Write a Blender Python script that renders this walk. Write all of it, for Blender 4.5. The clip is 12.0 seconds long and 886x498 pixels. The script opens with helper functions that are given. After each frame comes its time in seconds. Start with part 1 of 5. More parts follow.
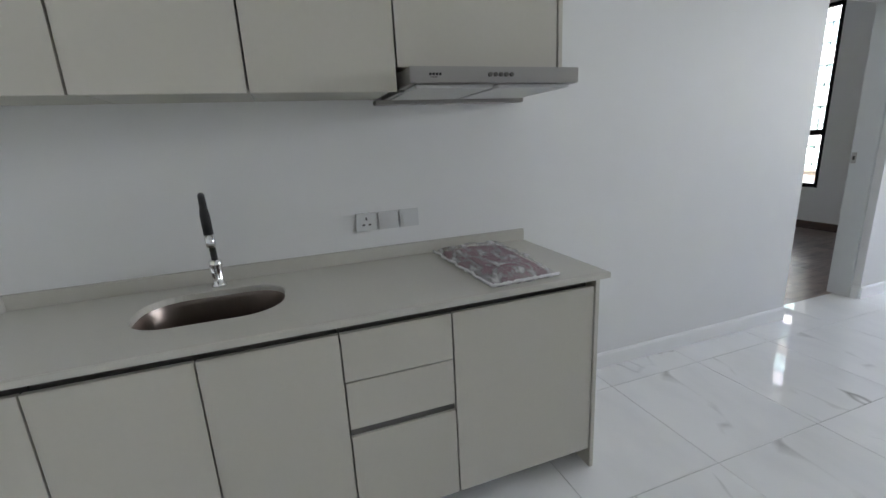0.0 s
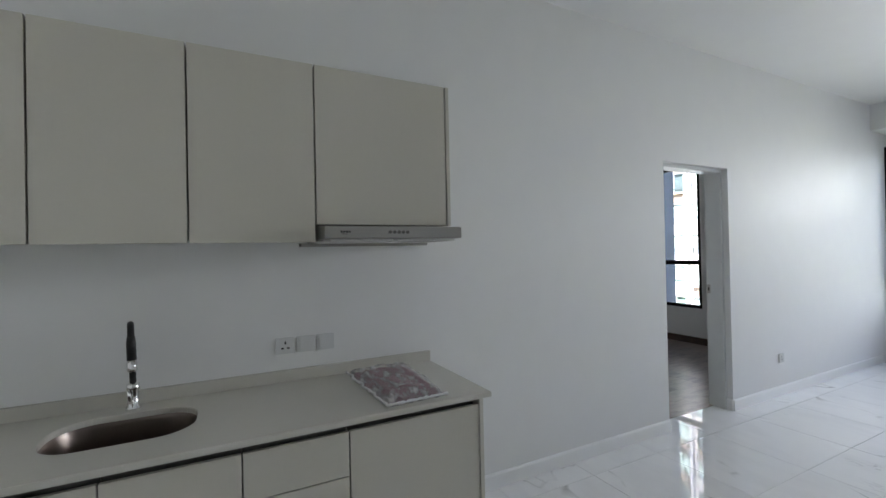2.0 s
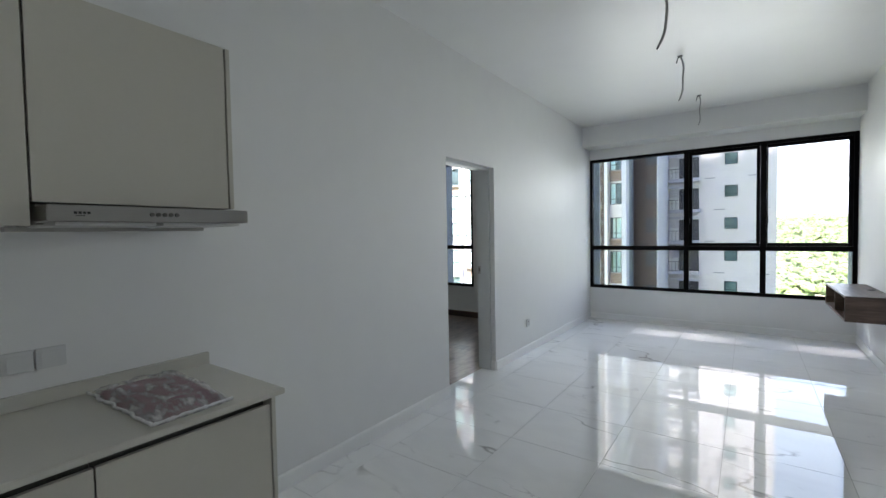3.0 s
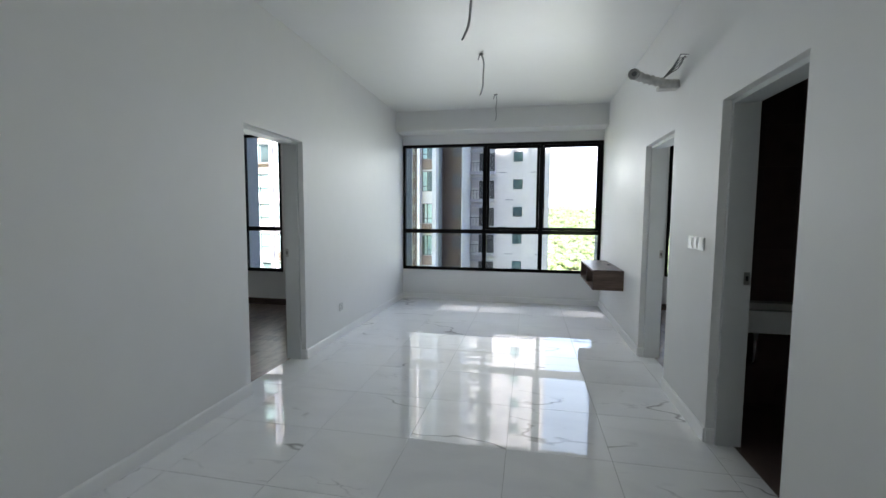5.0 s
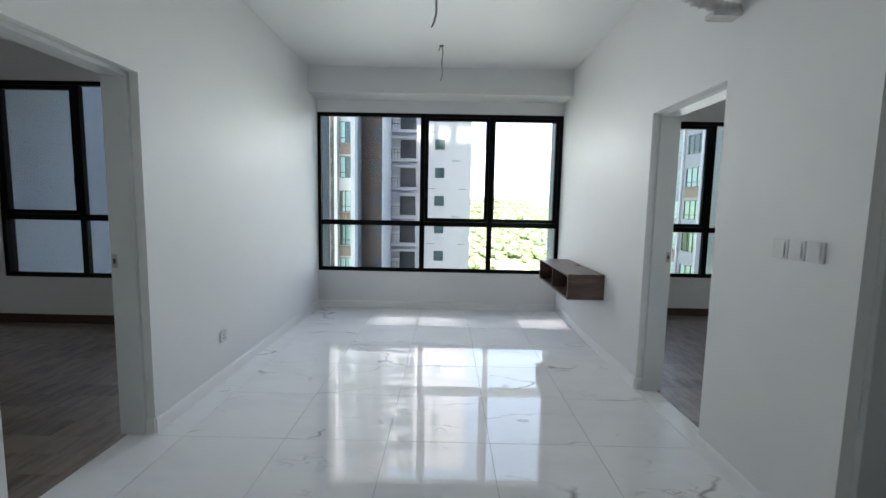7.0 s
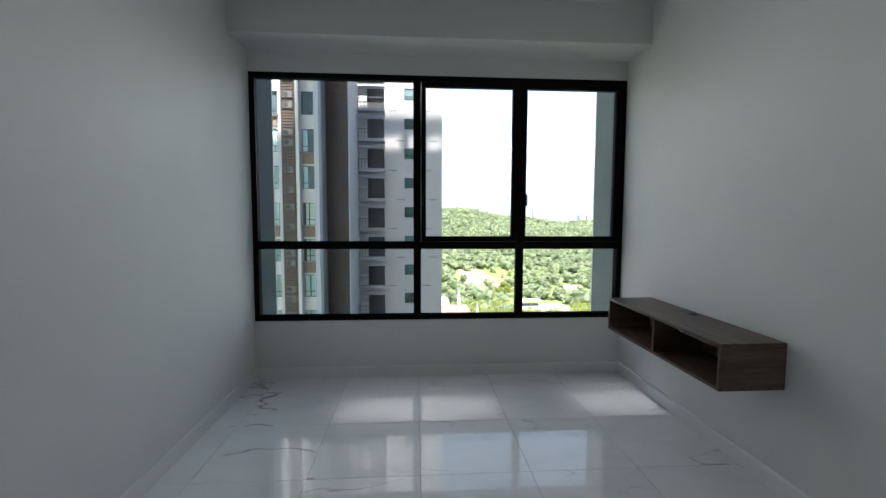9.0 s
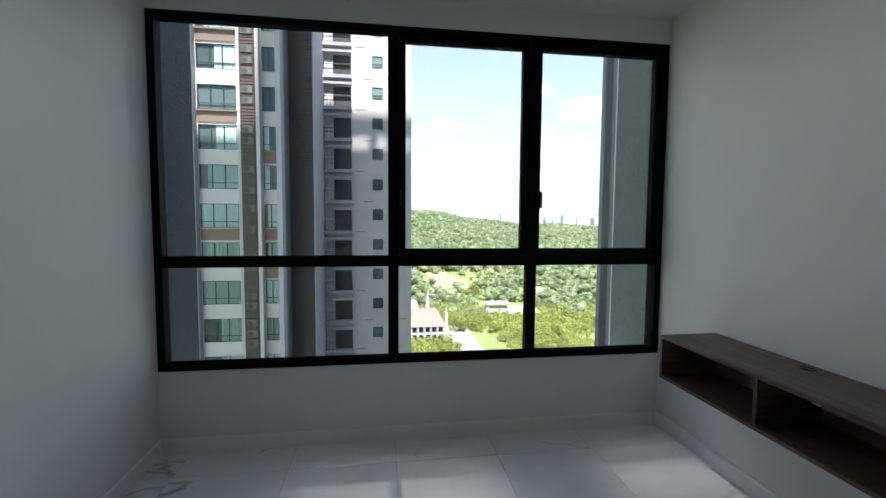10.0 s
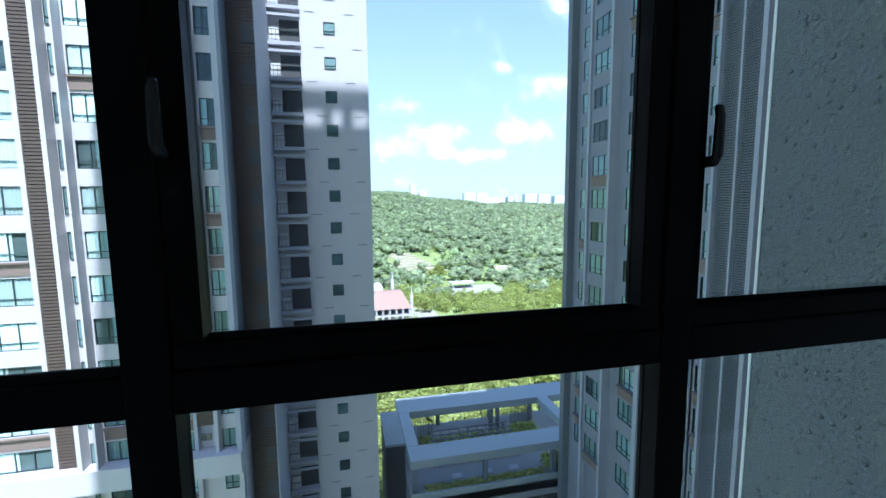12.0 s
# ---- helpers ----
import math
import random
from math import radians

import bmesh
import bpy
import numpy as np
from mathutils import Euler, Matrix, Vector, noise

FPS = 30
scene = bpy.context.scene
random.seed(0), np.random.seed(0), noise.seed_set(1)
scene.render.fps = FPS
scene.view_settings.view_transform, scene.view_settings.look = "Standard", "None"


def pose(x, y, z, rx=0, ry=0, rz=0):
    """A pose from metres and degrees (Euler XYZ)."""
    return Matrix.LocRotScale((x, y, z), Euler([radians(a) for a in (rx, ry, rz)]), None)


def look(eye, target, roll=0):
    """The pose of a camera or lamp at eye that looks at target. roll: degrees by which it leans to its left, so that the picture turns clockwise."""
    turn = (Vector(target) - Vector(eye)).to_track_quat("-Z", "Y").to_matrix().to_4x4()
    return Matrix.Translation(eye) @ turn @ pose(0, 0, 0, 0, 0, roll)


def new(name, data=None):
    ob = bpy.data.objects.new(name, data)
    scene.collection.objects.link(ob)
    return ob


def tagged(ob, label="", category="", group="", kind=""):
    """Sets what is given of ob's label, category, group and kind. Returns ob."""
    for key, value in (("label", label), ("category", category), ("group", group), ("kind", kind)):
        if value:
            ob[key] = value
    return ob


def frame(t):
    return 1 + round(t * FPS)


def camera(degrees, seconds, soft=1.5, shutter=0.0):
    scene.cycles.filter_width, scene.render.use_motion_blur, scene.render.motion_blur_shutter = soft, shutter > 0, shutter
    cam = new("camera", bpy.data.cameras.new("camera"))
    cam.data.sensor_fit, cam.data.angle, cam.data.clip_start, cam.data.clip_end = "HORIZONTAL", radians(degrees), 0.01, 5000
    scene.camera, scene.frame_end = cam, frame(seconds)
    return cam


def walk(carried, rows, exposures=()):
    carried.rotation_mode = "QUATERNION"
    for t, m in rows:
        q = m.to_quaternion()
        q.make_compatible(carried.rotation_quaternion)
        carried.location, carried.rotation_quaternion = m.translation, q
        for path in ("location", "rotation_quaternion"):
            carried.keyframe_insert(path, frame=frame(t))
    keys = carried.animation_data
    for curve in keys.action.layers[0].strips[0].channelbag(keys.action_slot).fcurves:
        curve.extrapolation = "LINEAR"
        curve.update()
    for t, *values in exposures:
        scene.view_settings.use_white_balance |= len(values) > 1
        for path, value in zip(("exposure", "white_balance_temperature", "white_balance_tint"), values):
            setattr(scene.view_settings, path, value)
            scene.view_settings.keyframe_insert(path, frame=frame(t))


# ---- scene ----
cam = camera(92.2, 12.0)
PATH = [
    (0, (1.83, -1.323, 1.328), (-0.002, -0.682, 0.843), -3.0),
    (0.5, (1.855, -1.356, 1.367), (-0.034, -0.792, 1.03), -3.4),
    (1, (1.932, -1.415, 1.389), (-0.05, -1.26, 1.176), -3.4),
    (1.5, (2.138, -1.356, 1.431), (0.144, -1.196, 1.432), -1.8),
    (2, (2.194, -1.281, 1.448), (0.414, -0.37, 1.462), -1.2),
    (2.5, (2.178, -1.264, 1.439), (0.665, 0.045, 1.395), -1.6),
    (3, (2.162, -1.273, 1.454), (0.999, 0.351, 1.382), -1.0),
    (3.5, (2.168, -1.258, 1.43), (1.296, 0.54, 1.35), -0.6),
    (3.7, (2.176, -1.262, 1.443), (1.41, 0.583, 1.347), -0.1),
    (5.5, (2.107, -0.932, 1.408), (1.747, 1.029, 1.249), 0.2),
    (6, (2.028, -0.619, 1.392), (1.746, 1.353, 1.209), 0.7),
    (6.5, (1.876, -0.242, 1.407), (1.845, 1.745, 1.176), 1.0),
    (7, (1.755, 0.211, 1.415), (1.738, 2.201, 1.215), 1.1),
    (9, (1.391, 2.25, 1.415), (1.522, 4.24, 1.269), 0.2),
    (9.5, (1.335, 2.768, 1.427), (1.452, 4.76, 1.287), 0.4),
    (10, (1.346, 3.28, 1.433), (1.624, 5.257, 1.3), 0.4),
    (10.5, (1.401, 3.796, 1.436), (1.75, 5.761, 1.306), 0.7),
    (11, (1.463, 4.324, 1.43), (1.917, 6.265, 1.263), 0.7),
    (11.5, (1.581, 4.837, 1.443), (2.032, 6.778, 1.27), 0.8),
    (12, (1.705, 5.321, 1.458), (2.147, 7.259, 1.233), -0.5),
]
EXPO = [(0.0, 3.4, 6450, 20), (1.0, 3.3, 6450, 20), (1.5, 3.2, 6450, 20), (2.5, 2.9, 6450, 17), (3.5, 2.65, 6450, 16), (5.5, 2.68, 6450, 15), (7.0, 2.7, 6450, 15), (8.8, 1.72, 6450, 13), (9.5, 1.25, 6400, 12), (10.5, 1.2, 6350, 12), (11.0, 1.06, 6000, 9), (11.5, 0.93, 5650, 7), (12.0, 1.0, 5200, 6)]
walk(cam, [(t, look(eye, target, roll)) for t, eye, target, roll in PATH], EXPO)

# ---- daylight ----
SUN_EL, SUN_AZ = radians(60), radians(174)          # azimuth from +y, clockwise
sun_way = Vector((math.sin(SUN_AZ) * math.cos(SUN_EL), math.cos(SUN_AZ) * math.cos(SUN_EL), math.sin(SUN_EL)))
world = bpy.data.worlds.new("sky")
scene.world = world
world.use_nodes = True
wn, wl = world.node_tree.nodes, world.node_tree.links
sky = wn.new("ShaderNodeTexSky")
sky.sky_type, sky.sun_disc = "NISHITA", False
sky.sun_elevation, sky.sun_rotation = SUN_EL, SUN_AZ
sky.air_density, sky.dust_density, sky.ozone_density = 1.0, 0.6, 0.5
wn["Background"].inputs[1].default_value = 0.15
wl.new(sky.outputs[0], wn["Background"].inputs[0])
sun = new("sun", bpy.data.lights.new("sun", "SUN"))
sun.data.energy, sun.data.angle, sun.data.color = 5.0, radians(0.5), (1.0, 0.96, 0.9)
sun.matrix_world = look(sun_way * 300, (0, 0, 0))


def window_fill(x, y, z, width, depth, watts, up=0.3, spread=110):
    """An added lamp just inside a window, lifting the room beyond the daylight from outside."""
    lamp = new("window_fill", bpy.data.lights.new("window_fill", "AREA"))
    lamp.data.shape, lamp.data.size, lamp.data.size_y = "RECTANGLE", width, depth
    lamp.data.energy, lamp.data.color, lamp.data.spread = watts, (0.91, 0.99, 0.955), radians(spread)
    lamp.matrix_world = look((x, y, z), (x, y - 1.0, z + up))


window_fill(1.63, 5.76, 1.42, 2.5, 1.0, 0.6, 0.42, 76)
window_fill(1.63, 5.9, 2.1, 2.9, 0.5, 1.3, 0.0, 48)
window_fill(1.63, 5.95, 1.57, 3.0, 1.9, 2.2, -0.05, 140)
window_fill(-2.2, 4.75, 1.1, 1.5, 0.7, 1.2, 0.14, 80)
window_fill(5.0, 5.72, 1.1, 1.4, 0.7, 1.3, 0.14, 80)


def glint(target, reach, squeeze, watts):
    """Sunlight thrown back by the glazing of the tower opposite, as an added spot lamp: a narrow far beam onto the
    window.
    """
    lamp = new("tower_glint_spot", bpy.data.lights.new("tower_glint_spot", "SPOT"))
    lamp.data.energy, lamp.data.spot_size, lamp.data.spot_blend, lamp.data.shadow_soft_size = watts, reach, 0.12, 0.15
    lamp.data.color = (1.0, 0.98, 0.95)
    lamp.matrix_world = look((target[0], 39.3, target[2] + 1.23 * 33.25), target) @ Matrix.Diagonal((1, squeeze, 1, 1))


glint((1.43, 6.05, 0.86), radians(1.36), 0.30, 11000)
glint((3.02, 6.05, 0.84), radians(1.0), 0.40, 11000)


# ---- materials ----
def mat(name, colour, rough=0.5, metal=0.0, vary=0.06, grain=20.0, blotch=1.5, bump=0.0, bump_scale=60.0, coat=0.0, per_object=0.0, per_island=0.0, rough_vary=0.08, stretch=(1, 1, 1)):
    """A surface with fine grain and broad blotches of colour, and a fine relief."""
    m = bpy.data.materials.new(name)
    m.use_nodes = True
    n, l = m.node_tree.nodes, m.node_tree.links
    b = n["Principled BSDF"]
    b.inputs["Metallic"].default_value = metal
    b.inputs["Coat Weight"].default_value = coat
    tc = n.new("ShaderNodeTexCoord")
    mp = n.new("ShaderNodeMapping")
    mp.inputs["Scale"].default_value = stretch
    l.new(tc.outputs["Object"], mp.inputs[0])
    value = None
    for scale, part_of in ((grain, 0.5), (blotch, 0.5)):
        t = n.new("ShaderNodeTexNoise")
        t.inputs["Scale"].default_value, t.inputs["Detail"].default_value = scale, 4
        l.new(mp.outputs[0], t.inputs["Vector"])
        k = n.new("ShaderNodeMath")
        k.operation = "MULTIPLY_ADD"
        k.inputs[1].default_value, k.inputs[2].default_value = 2 * vary * part_of * 2, 1 - vary
        if value is None:
            l.new(t.outputs["Fac"], k.inputs[0])
            k.inputs[2].default_value = 1 - 2 * vary * part_of
        else:
            l.new(t.outputs["Fac"], k.inputs[0])
            l.new(value, k.inputs[2])
            s = n.new("ShaderNodeMath")
            s.operation = "SUBTRACT"
            l.new(k.outputs[0], s.inputs[0])
            s.inputs[1].default_value = 2 * vary * part_of
            k = s
        value = k.outputs[0]
        last = t
    for amount, source in ((per_object, "ShaderNodeObjectInfo"), (per_island, "ShaderNodeNewGeometry")):
        if amount:
            o = n.new(source)
            k = n.new("ShaderNodeMath")
            k.operation = "MULTIPLY_ADD"
            l.new(o.outputs["Random" if source == "ShaderNodeObjectInfo" else "Random Per Island"], k.inputs[0])
            k.inputs[1].default_value, k.inputs[2].default_value = 2 * amount, 1 - amount
            p = n.new("ShaderNodeMath")
            p.operation = "MULTIPLY"
            l.new(value, p.inputs[0])
            l.new(k.outputs[0], p.inputs[1])
            value = p.outputs[0]
    v = n.new("ShaderNodeVectorMath")
    v.operation = "SCALE"
    v.inputs[0].default_value = colour
    l.new(value, v.inputs["Scale"])
    l.new(v.outputs[0], b.inputs["Base Color"])
    r = n.new("ShaderNodeMath")
    r.operation = "MULTIPLY_ADD"
    l.new(last.outputs["Fac"], r.inputs[0])
    r.inputs[1].default_value, r.inputs[2].default_value = rough_vary * rough * 2, rough * (1 - rough_vary)
    l.new(r.outputs[0], b.inputs["Roughness"])
    if bump:
        t = n.new("ShaderNodeTexNoise")
        t.inputs["Scale"].default_value, t.inputs["Detail"].default_value = bump_scale, 5
        l.new(mp.outputs[0], t.inputs["Vector"])
        u = n.new("ShaderNodeBump")
        u.inputs["Strength"].default_value, u.inputs["Distance"].default_value = min(1, bump), 0.01
        l.new(t.outputs["Fac"], u.inputs["Height"])
        l.new(u.outputs[0], b.inputs["Normal"])
    return m


def ramp(n, l, source, stops):
    c = n.new("ShaderNodeValToRGB")
    while len(c.color_ramp.elements) < len(stops):
        c.color_ramp.elements.new(0.5)
    for e, (at, col) in zip(c.color_ramp.elements, stops):
        e.position, e.color = at, (*col, 1)
    l.new(source, c.inputs[0])
    return c.outputs[0]


def marble_tile():
    """Polished white porcelain with sparse grey veins, different on every tile."""
    m = bpy.data.materials.new("polished_marble_tile")
    m.use_nodes = True
    n, l = m.node_tree.nodes, m.node_tree.links
    b = n["Principled BSDF"]
    tc, info = n.new("ShaderNodeTexCoord"), n.new("ShaderNodeObjectInfo")
    off = n.new("ShaderNodeVectorMath")
    off.operation = "MULTIPLY_ADD"
    l.new(info.outputs["Random"], off.inputs[0])
    off.inputs[1].default_value = (37.0, 61.0, 13.0)
    l.new(tc.outputs["Object"], off.inputs[2])
    lean = n.new("ShaderNodeMapping")           # veins run slantwise across the tile
    lean.inputs["Rotation"].default_value = (0, 0, radians(38))
    lean.inputs["Scale"].default_value = (0.7, 1.6, 1.0)
    l.new(off.outputs[0], lean.inputs[0])

    def noise_of(scale, detail, distortion):
        t = n.new("ShaderNodeTexNoise")
        t.inputs["Scale"].default_value, t.inputs["Detail"].default_value, t.inputs["Distortion"].default_value = scale, detail, distortion
        l.new(lean.outputs[0], t.inputs["Vector"])
        return t.outputs["Fac"]

    def ridge(source, width):
        a = n.new("ShaderNodeMath")
        a.operation = "SUBTRACT"
        l.new(source, a.inputs[0])
        a.inputs[1].default_value = 0.5
        c = n.new("ShaderNodeMath")
        c.operation = "ABSOLUTE"
        l.new(a.outputs[0], c.inputs[0])
        d = n.new("ShaderNodeMapRange")
        d.inputs[1].default_value, d.inputs[2].default_value, d.inputs[3].default_value, d.inputs[4].default_value = 0.0, width, 1.0, 0.0
        l.new(c.outputs[0], d.inputs[0])
        return d.outputs[0]

    def times(a, c):
        k = n.new("ShaderNodeMath")
        k.operation = "MULTIPLY"
        l.new(a, k.inputs[0])
        l.new(c, k.inputs[1])
        return k.outputs[0]

    def gate(source, low, high):
        d = n.new("ShaderNodeMapRange")
        d.inputs[1].default_value, d.inputs[2].default_value = low, high
        l.new(source, d.inputs[0])
        return d.outputs[0]

    bold = times(ridge(noise_of(0.85, 4, 0.1), 0.0085), gate(noise_of(1.7, 3, 0), 0.50, 0.62))
    fine = times(ridge(noise_of(2.6, 6, 0.15), 0.008), gate(noise_of(2.1, 3, 0), 0.60, 0.76))
    cloud = gate(noise_of(3.0, 5, 0.4), 0.45, 0.8)
    base = ramp(n, l, cloud, [(0.0, (0.93, 0.935, 0.935)), (1.0, (0.85, 0.855, 0.86))])
    for vein, colour in ((fine, (0.5, 0.5, 0.51)), (bold, (0.35, 0.345, 0.34))):
        x = n.new("ShaderNodeMix")
        x.data_type = "RGBA"
        l.new(vein, x.inputs[0])
        l.new(base, x.inputs[6])
        x.inputs[7].default_value = (*colour, 1)
        base = x.outputs[2]
    l.new(base, b.inputs["Base Color"])
    l.new(ramp(n, l, noise_of(6, 4, 0), [(0.3, (0.0,) * 3), (0.8, (0.005,) * 3)]), b.inputs["Roughness"])
    t = n.new("ShaderNodeTexNoise")
    t.inputs["Scale"].default_value, t.inputs["Detail"].default_value = 7.0, 1
    l.new(off.outputs[0], t.inputs["Vector"])
    u = n.new("ShaderNodeBump")
    u.inputs["Strength"].default_value, u.inputs["Distance"].default_value = 0.007, 0.004
    l.new(t.outputs["Fac"], u.inputs["Height"])
    l.new(u.outputs[0], b.inputs["Normal"])
    return m


def wood(name, dark, light, rough, along=(12, 1.0, 12), per_object=0.15, scale=1.0):
    m = bpy.data.materials.new(name)
    m.use_nodes = True
    n, l = m.node_tree.nodes, m.node_tree.links
    b = n["Principled BSDF"]
    tc, info = n.new("ShaderNodeTexCoord"), n.new("ShaderNodeObjectInfo")
    mp = n.new("ShaderNodeMapping")
    mp.inputs["Scale"].default_value = [a * scale for a in along]
    off = n.new("ShaderNodeVectorMath")
    off.operation = "MULTIPLY_ADD"
    l.new(info.outputs["Random"], off.inputs[0])
    off.inputs[1].default_value = (17.0, 31.0, 11.0)
    l.new(tc.outputs["Object"], off.inputs[2])
    l.new(off.outputs[0], mp.inputs[0])
    t = n.new("ShaderNodeTexNoise")
    t.inputs["Scale"].default_value, t.inputs["Detail"].default_value, t.inputs["Distortion"].default_value = 2.0, 8, 0.7
    l.new(mp.outputs[0], t.inputs["Vector"])
    g = n.new("ShaderNodeTexNoise")
    g.inputs["Scale"].default_value, g.inputs["Detail"].default_value = 14.0, 3
    l.new(mp.outputs[0], g.inputs["Vector"])
    a = n.new("ShaderNodeMath")
    a.operation = "MULTIPLY_ADD"
    l.new(g.outputs["Fac"], a.inputs[0])
    a.inputs[1].default_value = 0.25
    l.new(t.outputs["Fac"], a.inputs[2])
    s = n.new("ShaderNodeMath")
    s.operation = "MULTIPLY_ADD"
    l.new(info.outputs["Random"], s.inputs[0])
    s.inputs[1].default_value = per_object
    l.new(a.outputs[0], s.inputs[2])
    l.new(ramp(n, l, s.outputs[0], [(0.45, dark), (0.85, light)]), b.inputs["Base Color"])
    b.inputs["Roughness"].default_value = rough
    u = n.new("ShaderNodeBump")
    u.inputs["Strength"].default_value, u.inputs["Distance"].default_value = 0.15, 0.002
    l.new(a.outputs[0], u.inputs["Height"])
    l.new(u.outputs[0], b.inputs["Normal"])
    return m


def glass(name, tint=(0.97, 0.982, 0.987)):
    m = bpy.data.materials.new(name)
    m.use_nodes = True
    b = m.node_tree.nodes["Principled BSDF"]
    b.inputs["Base Color"].default_value = (*tint, 1)
    b.inputs["Roughness"].default_value, b.inputs["IOR"].default_value = 0.0, 1.3
    b.inputs["Transmission Weight"].default_value = 1.0
    return m


def tinted_pane(name, tint):
    """Thin tinted glazing: clear through, with a Fresnel gloss."""
    m = bpy.data.materials.new(name)
    m.use_nodes = True
    n, l = m.node_tree.nodes, m.node_tree.links
    n.remove(n["Principled BSDF"])
    tr, gl, mx, fr = n.new("ShaderNodeBsdfTransparent"), n.new("ShaderNodeBsdfGlossy"), n.new("ShaderNodeMixShader"), n.new("ShaderNodeFresnel")
    tr.inputs[0].default_value, gl.inputs["Color"].default_value, gl.inputs["Roughness"].default_value, fr.inputs[0].default_value = (*tint, 1), (0.8, 0.92, 0.92, 1), 0.03, 1.42
    l.new(fr.outputs[0], mx.inputs[0])
    l.new(tr.outputs[0], mx.inputs[1])
    l.new(gl.outputs[0], mx.inputs[2])
    l.new(mx.outputs[0], n["Material Output"].inputs[0])
    return m


def film(name):
    """Crumpled milky packing film, its white streaks also painting in highlights."""
    m = bpy.data.materials.new(name)
    m.use_nodes = True
    n, l = m.node_tree.nodes, m.node_tree.links
    b = n["Principled BSDF"]
    b.inputs["Base Color"].default_value, b.inputs["Roughness"].default_value = (0.82, 0.82, 0.83, 1), 0.12
    t, tc = n.new("ShaderNodeTexNoise"), n.new("ShaderNodeTexCoord")
    t.inputs["Scale"].default_value, t.inputs["Detail"].default_value = 34, 4
    drawn = n.new("ShaderNodeMapping")          # creases run along the fold
    drawn.inputs["Scale"].default_value = (0.35, 1.0, 1.0)
    l.new(tc.outputs["Object"], drawn.inputs[0])
    l.new(drawn.outputs[0], t.inputs["Vector"])
    # opaque white streaks double as the film's highlights
    r = n.new("ShaderNodeMapRange")
    r.inputs[1].default_value, r.inputs[2].default_value, r.inputs[3].default_value, r.inputs[4].default_value = 0.42, 0.72, 0.10, 0.75
    l.new(t.outputs["Fac"], r.inputs[0])
    l.new(r.outputs[0], b.inputs["Alpha"])
    return m


def stucco(name, colour):
    """Spatter-dash render: flattened raised blobs on a rough coat."""
    m = mat(name, colour, 0.85, vary=0.12, grain=40, blotch=2)
    n, l = m.node_tree.nodes, m.node_tree.links
    tc = n.new("ShaderNodeTexCoord")
    w = n.new("ShaderNodeTexNoise")
    w.inputs["Scale"].default_value, w.inputs["Detail"].default_value = 60, 3
    l.new(tc.outputs["Object"], w.inputs["Vector"])
    push = n.new("ShaderNodeVectorMath")
    push.operation = "MULTIPLY_ADD"
    l.new(w.outputs["Color"], push.inputs[0])
    push.inputs[1].default_value = (0.016, 0.016, 0.016)
    l.new(tc.outputs["Object"], push.inputs[2])
    t = n.new("ShaderNodeTexVoronoi")
    t.inputs["Scale"].default_value = 30
    l.new(push.outputs[0], t.inputs["Vector"])
    r = n.new("ShaderNodeMapRange")
    r.inputs[1].default_value, r.inputs[2].default_value, r.inputs[3].default_value, r.inputs[4].default_value = 0.16, 0.34, 1.0, 0.0
    l.new(t.outputs["Distance"], r.inputs[0])
    some = n.new("ShaderNodeMath")
    some.operation = "MULTIPLY_ADD"
    few = n.new("ShaderNodeMapRange")
    few.inputs[1].default_value, few.inputs[2].default_value = 0.5, 0.8
    l.new(t.outputs["Color"], few.inputs[0])
    l.new(few.outputs[0], some.inputs[0])
    l.new(r.outputs[0], some.inputs[1])
    l.new(w.outputs["Fac"], some.inputs[2])
    r = some
    u = n.new("ShaderNodeBump")
    u.inputs["Strength"].default_value, u.inputs["Distance"].default_value = 1.0, 0.013
    l.new(r.outputs[0], u.inputs["Height"])
    l.new(u.outputs[0], n["Principled BSDF"].inputs["Normal"])
    return m


M_WALL = mat("white_wall_paint", (0.80, 0.805, 0.80), 0.6, vary=0.02, grain=6, blotch=0.7, bump=0.05, bump_scale=180)
M_CEIL = mat("ceiling_paint", (0.77, 0.775, 0.77), 0.45, vary=0.02, grain=5, blotch=0.6, bump=0.03, bump_scale=150)
M_TRIM = mat("white_skirting_paint", (0.88, 0.885, 0.885), 0.3, vary=0.02, grain=9, blotch=1)
M_FRAME = mat("grey_white_door_frame", (0.66, 0.68, 0.68), 0.4, vary=0.03, grain=12, blotch=1)
M_TILE = marble_tile()
M_GROUT = mat("grey_grout", (0.42, 0.42, 0.41), 0.8, vary=0.1, grain=90)
M_LAMINATE = mat("greige_laminate", (0.568, 0.545, 0.478), 0.38, vary=0.02, grain=60, blotch=2, bump=0.02, bump_scale=300)
M_CARCASS = mat("cabinet_carcass", (0.5, 0.49, 0.43), 0.5, vary=0.03)
M_QUARTZ = mat("cream_quartz", (0.60, 0.585, 0.528), 0.22, vary=0.05, grain=240, blotch=2)
M_CHANNEL = mat("dark_handle_channel", (0.13, 0.125, 0.115), 0.5, vary=0.05)
M_KICK = mat("grey_plinth", (0.30, 0.31, 0.32), 0.5, vary=0.05)
M_STEEL = mat("brushed_steel", (0.42, 0.405, 0.385), 0.32, metal=1.0, vary=0.06, grain=30, stretch=(1, 1, 30))
M_STEEL_BROWN = mat("satin_sink_steel", (0.20, 0.165, 0.145), 0.3, metal=1.0, vary=0.1, grain=30, stretch=(1, 8, 1))
M_CHROME = mat("chrome", (0.8, 0.8, 0.8), 0.08, metal=1.0, vary=0.02)
M_RUBBER = mat("black_hose", (0.015, 0.015, 0.016), 0.4, vary=0.1)
M_PLASTIC = mat("white_switch_plastic", (0.70, 0.71, 0.71), 0.25, vary=0.01)
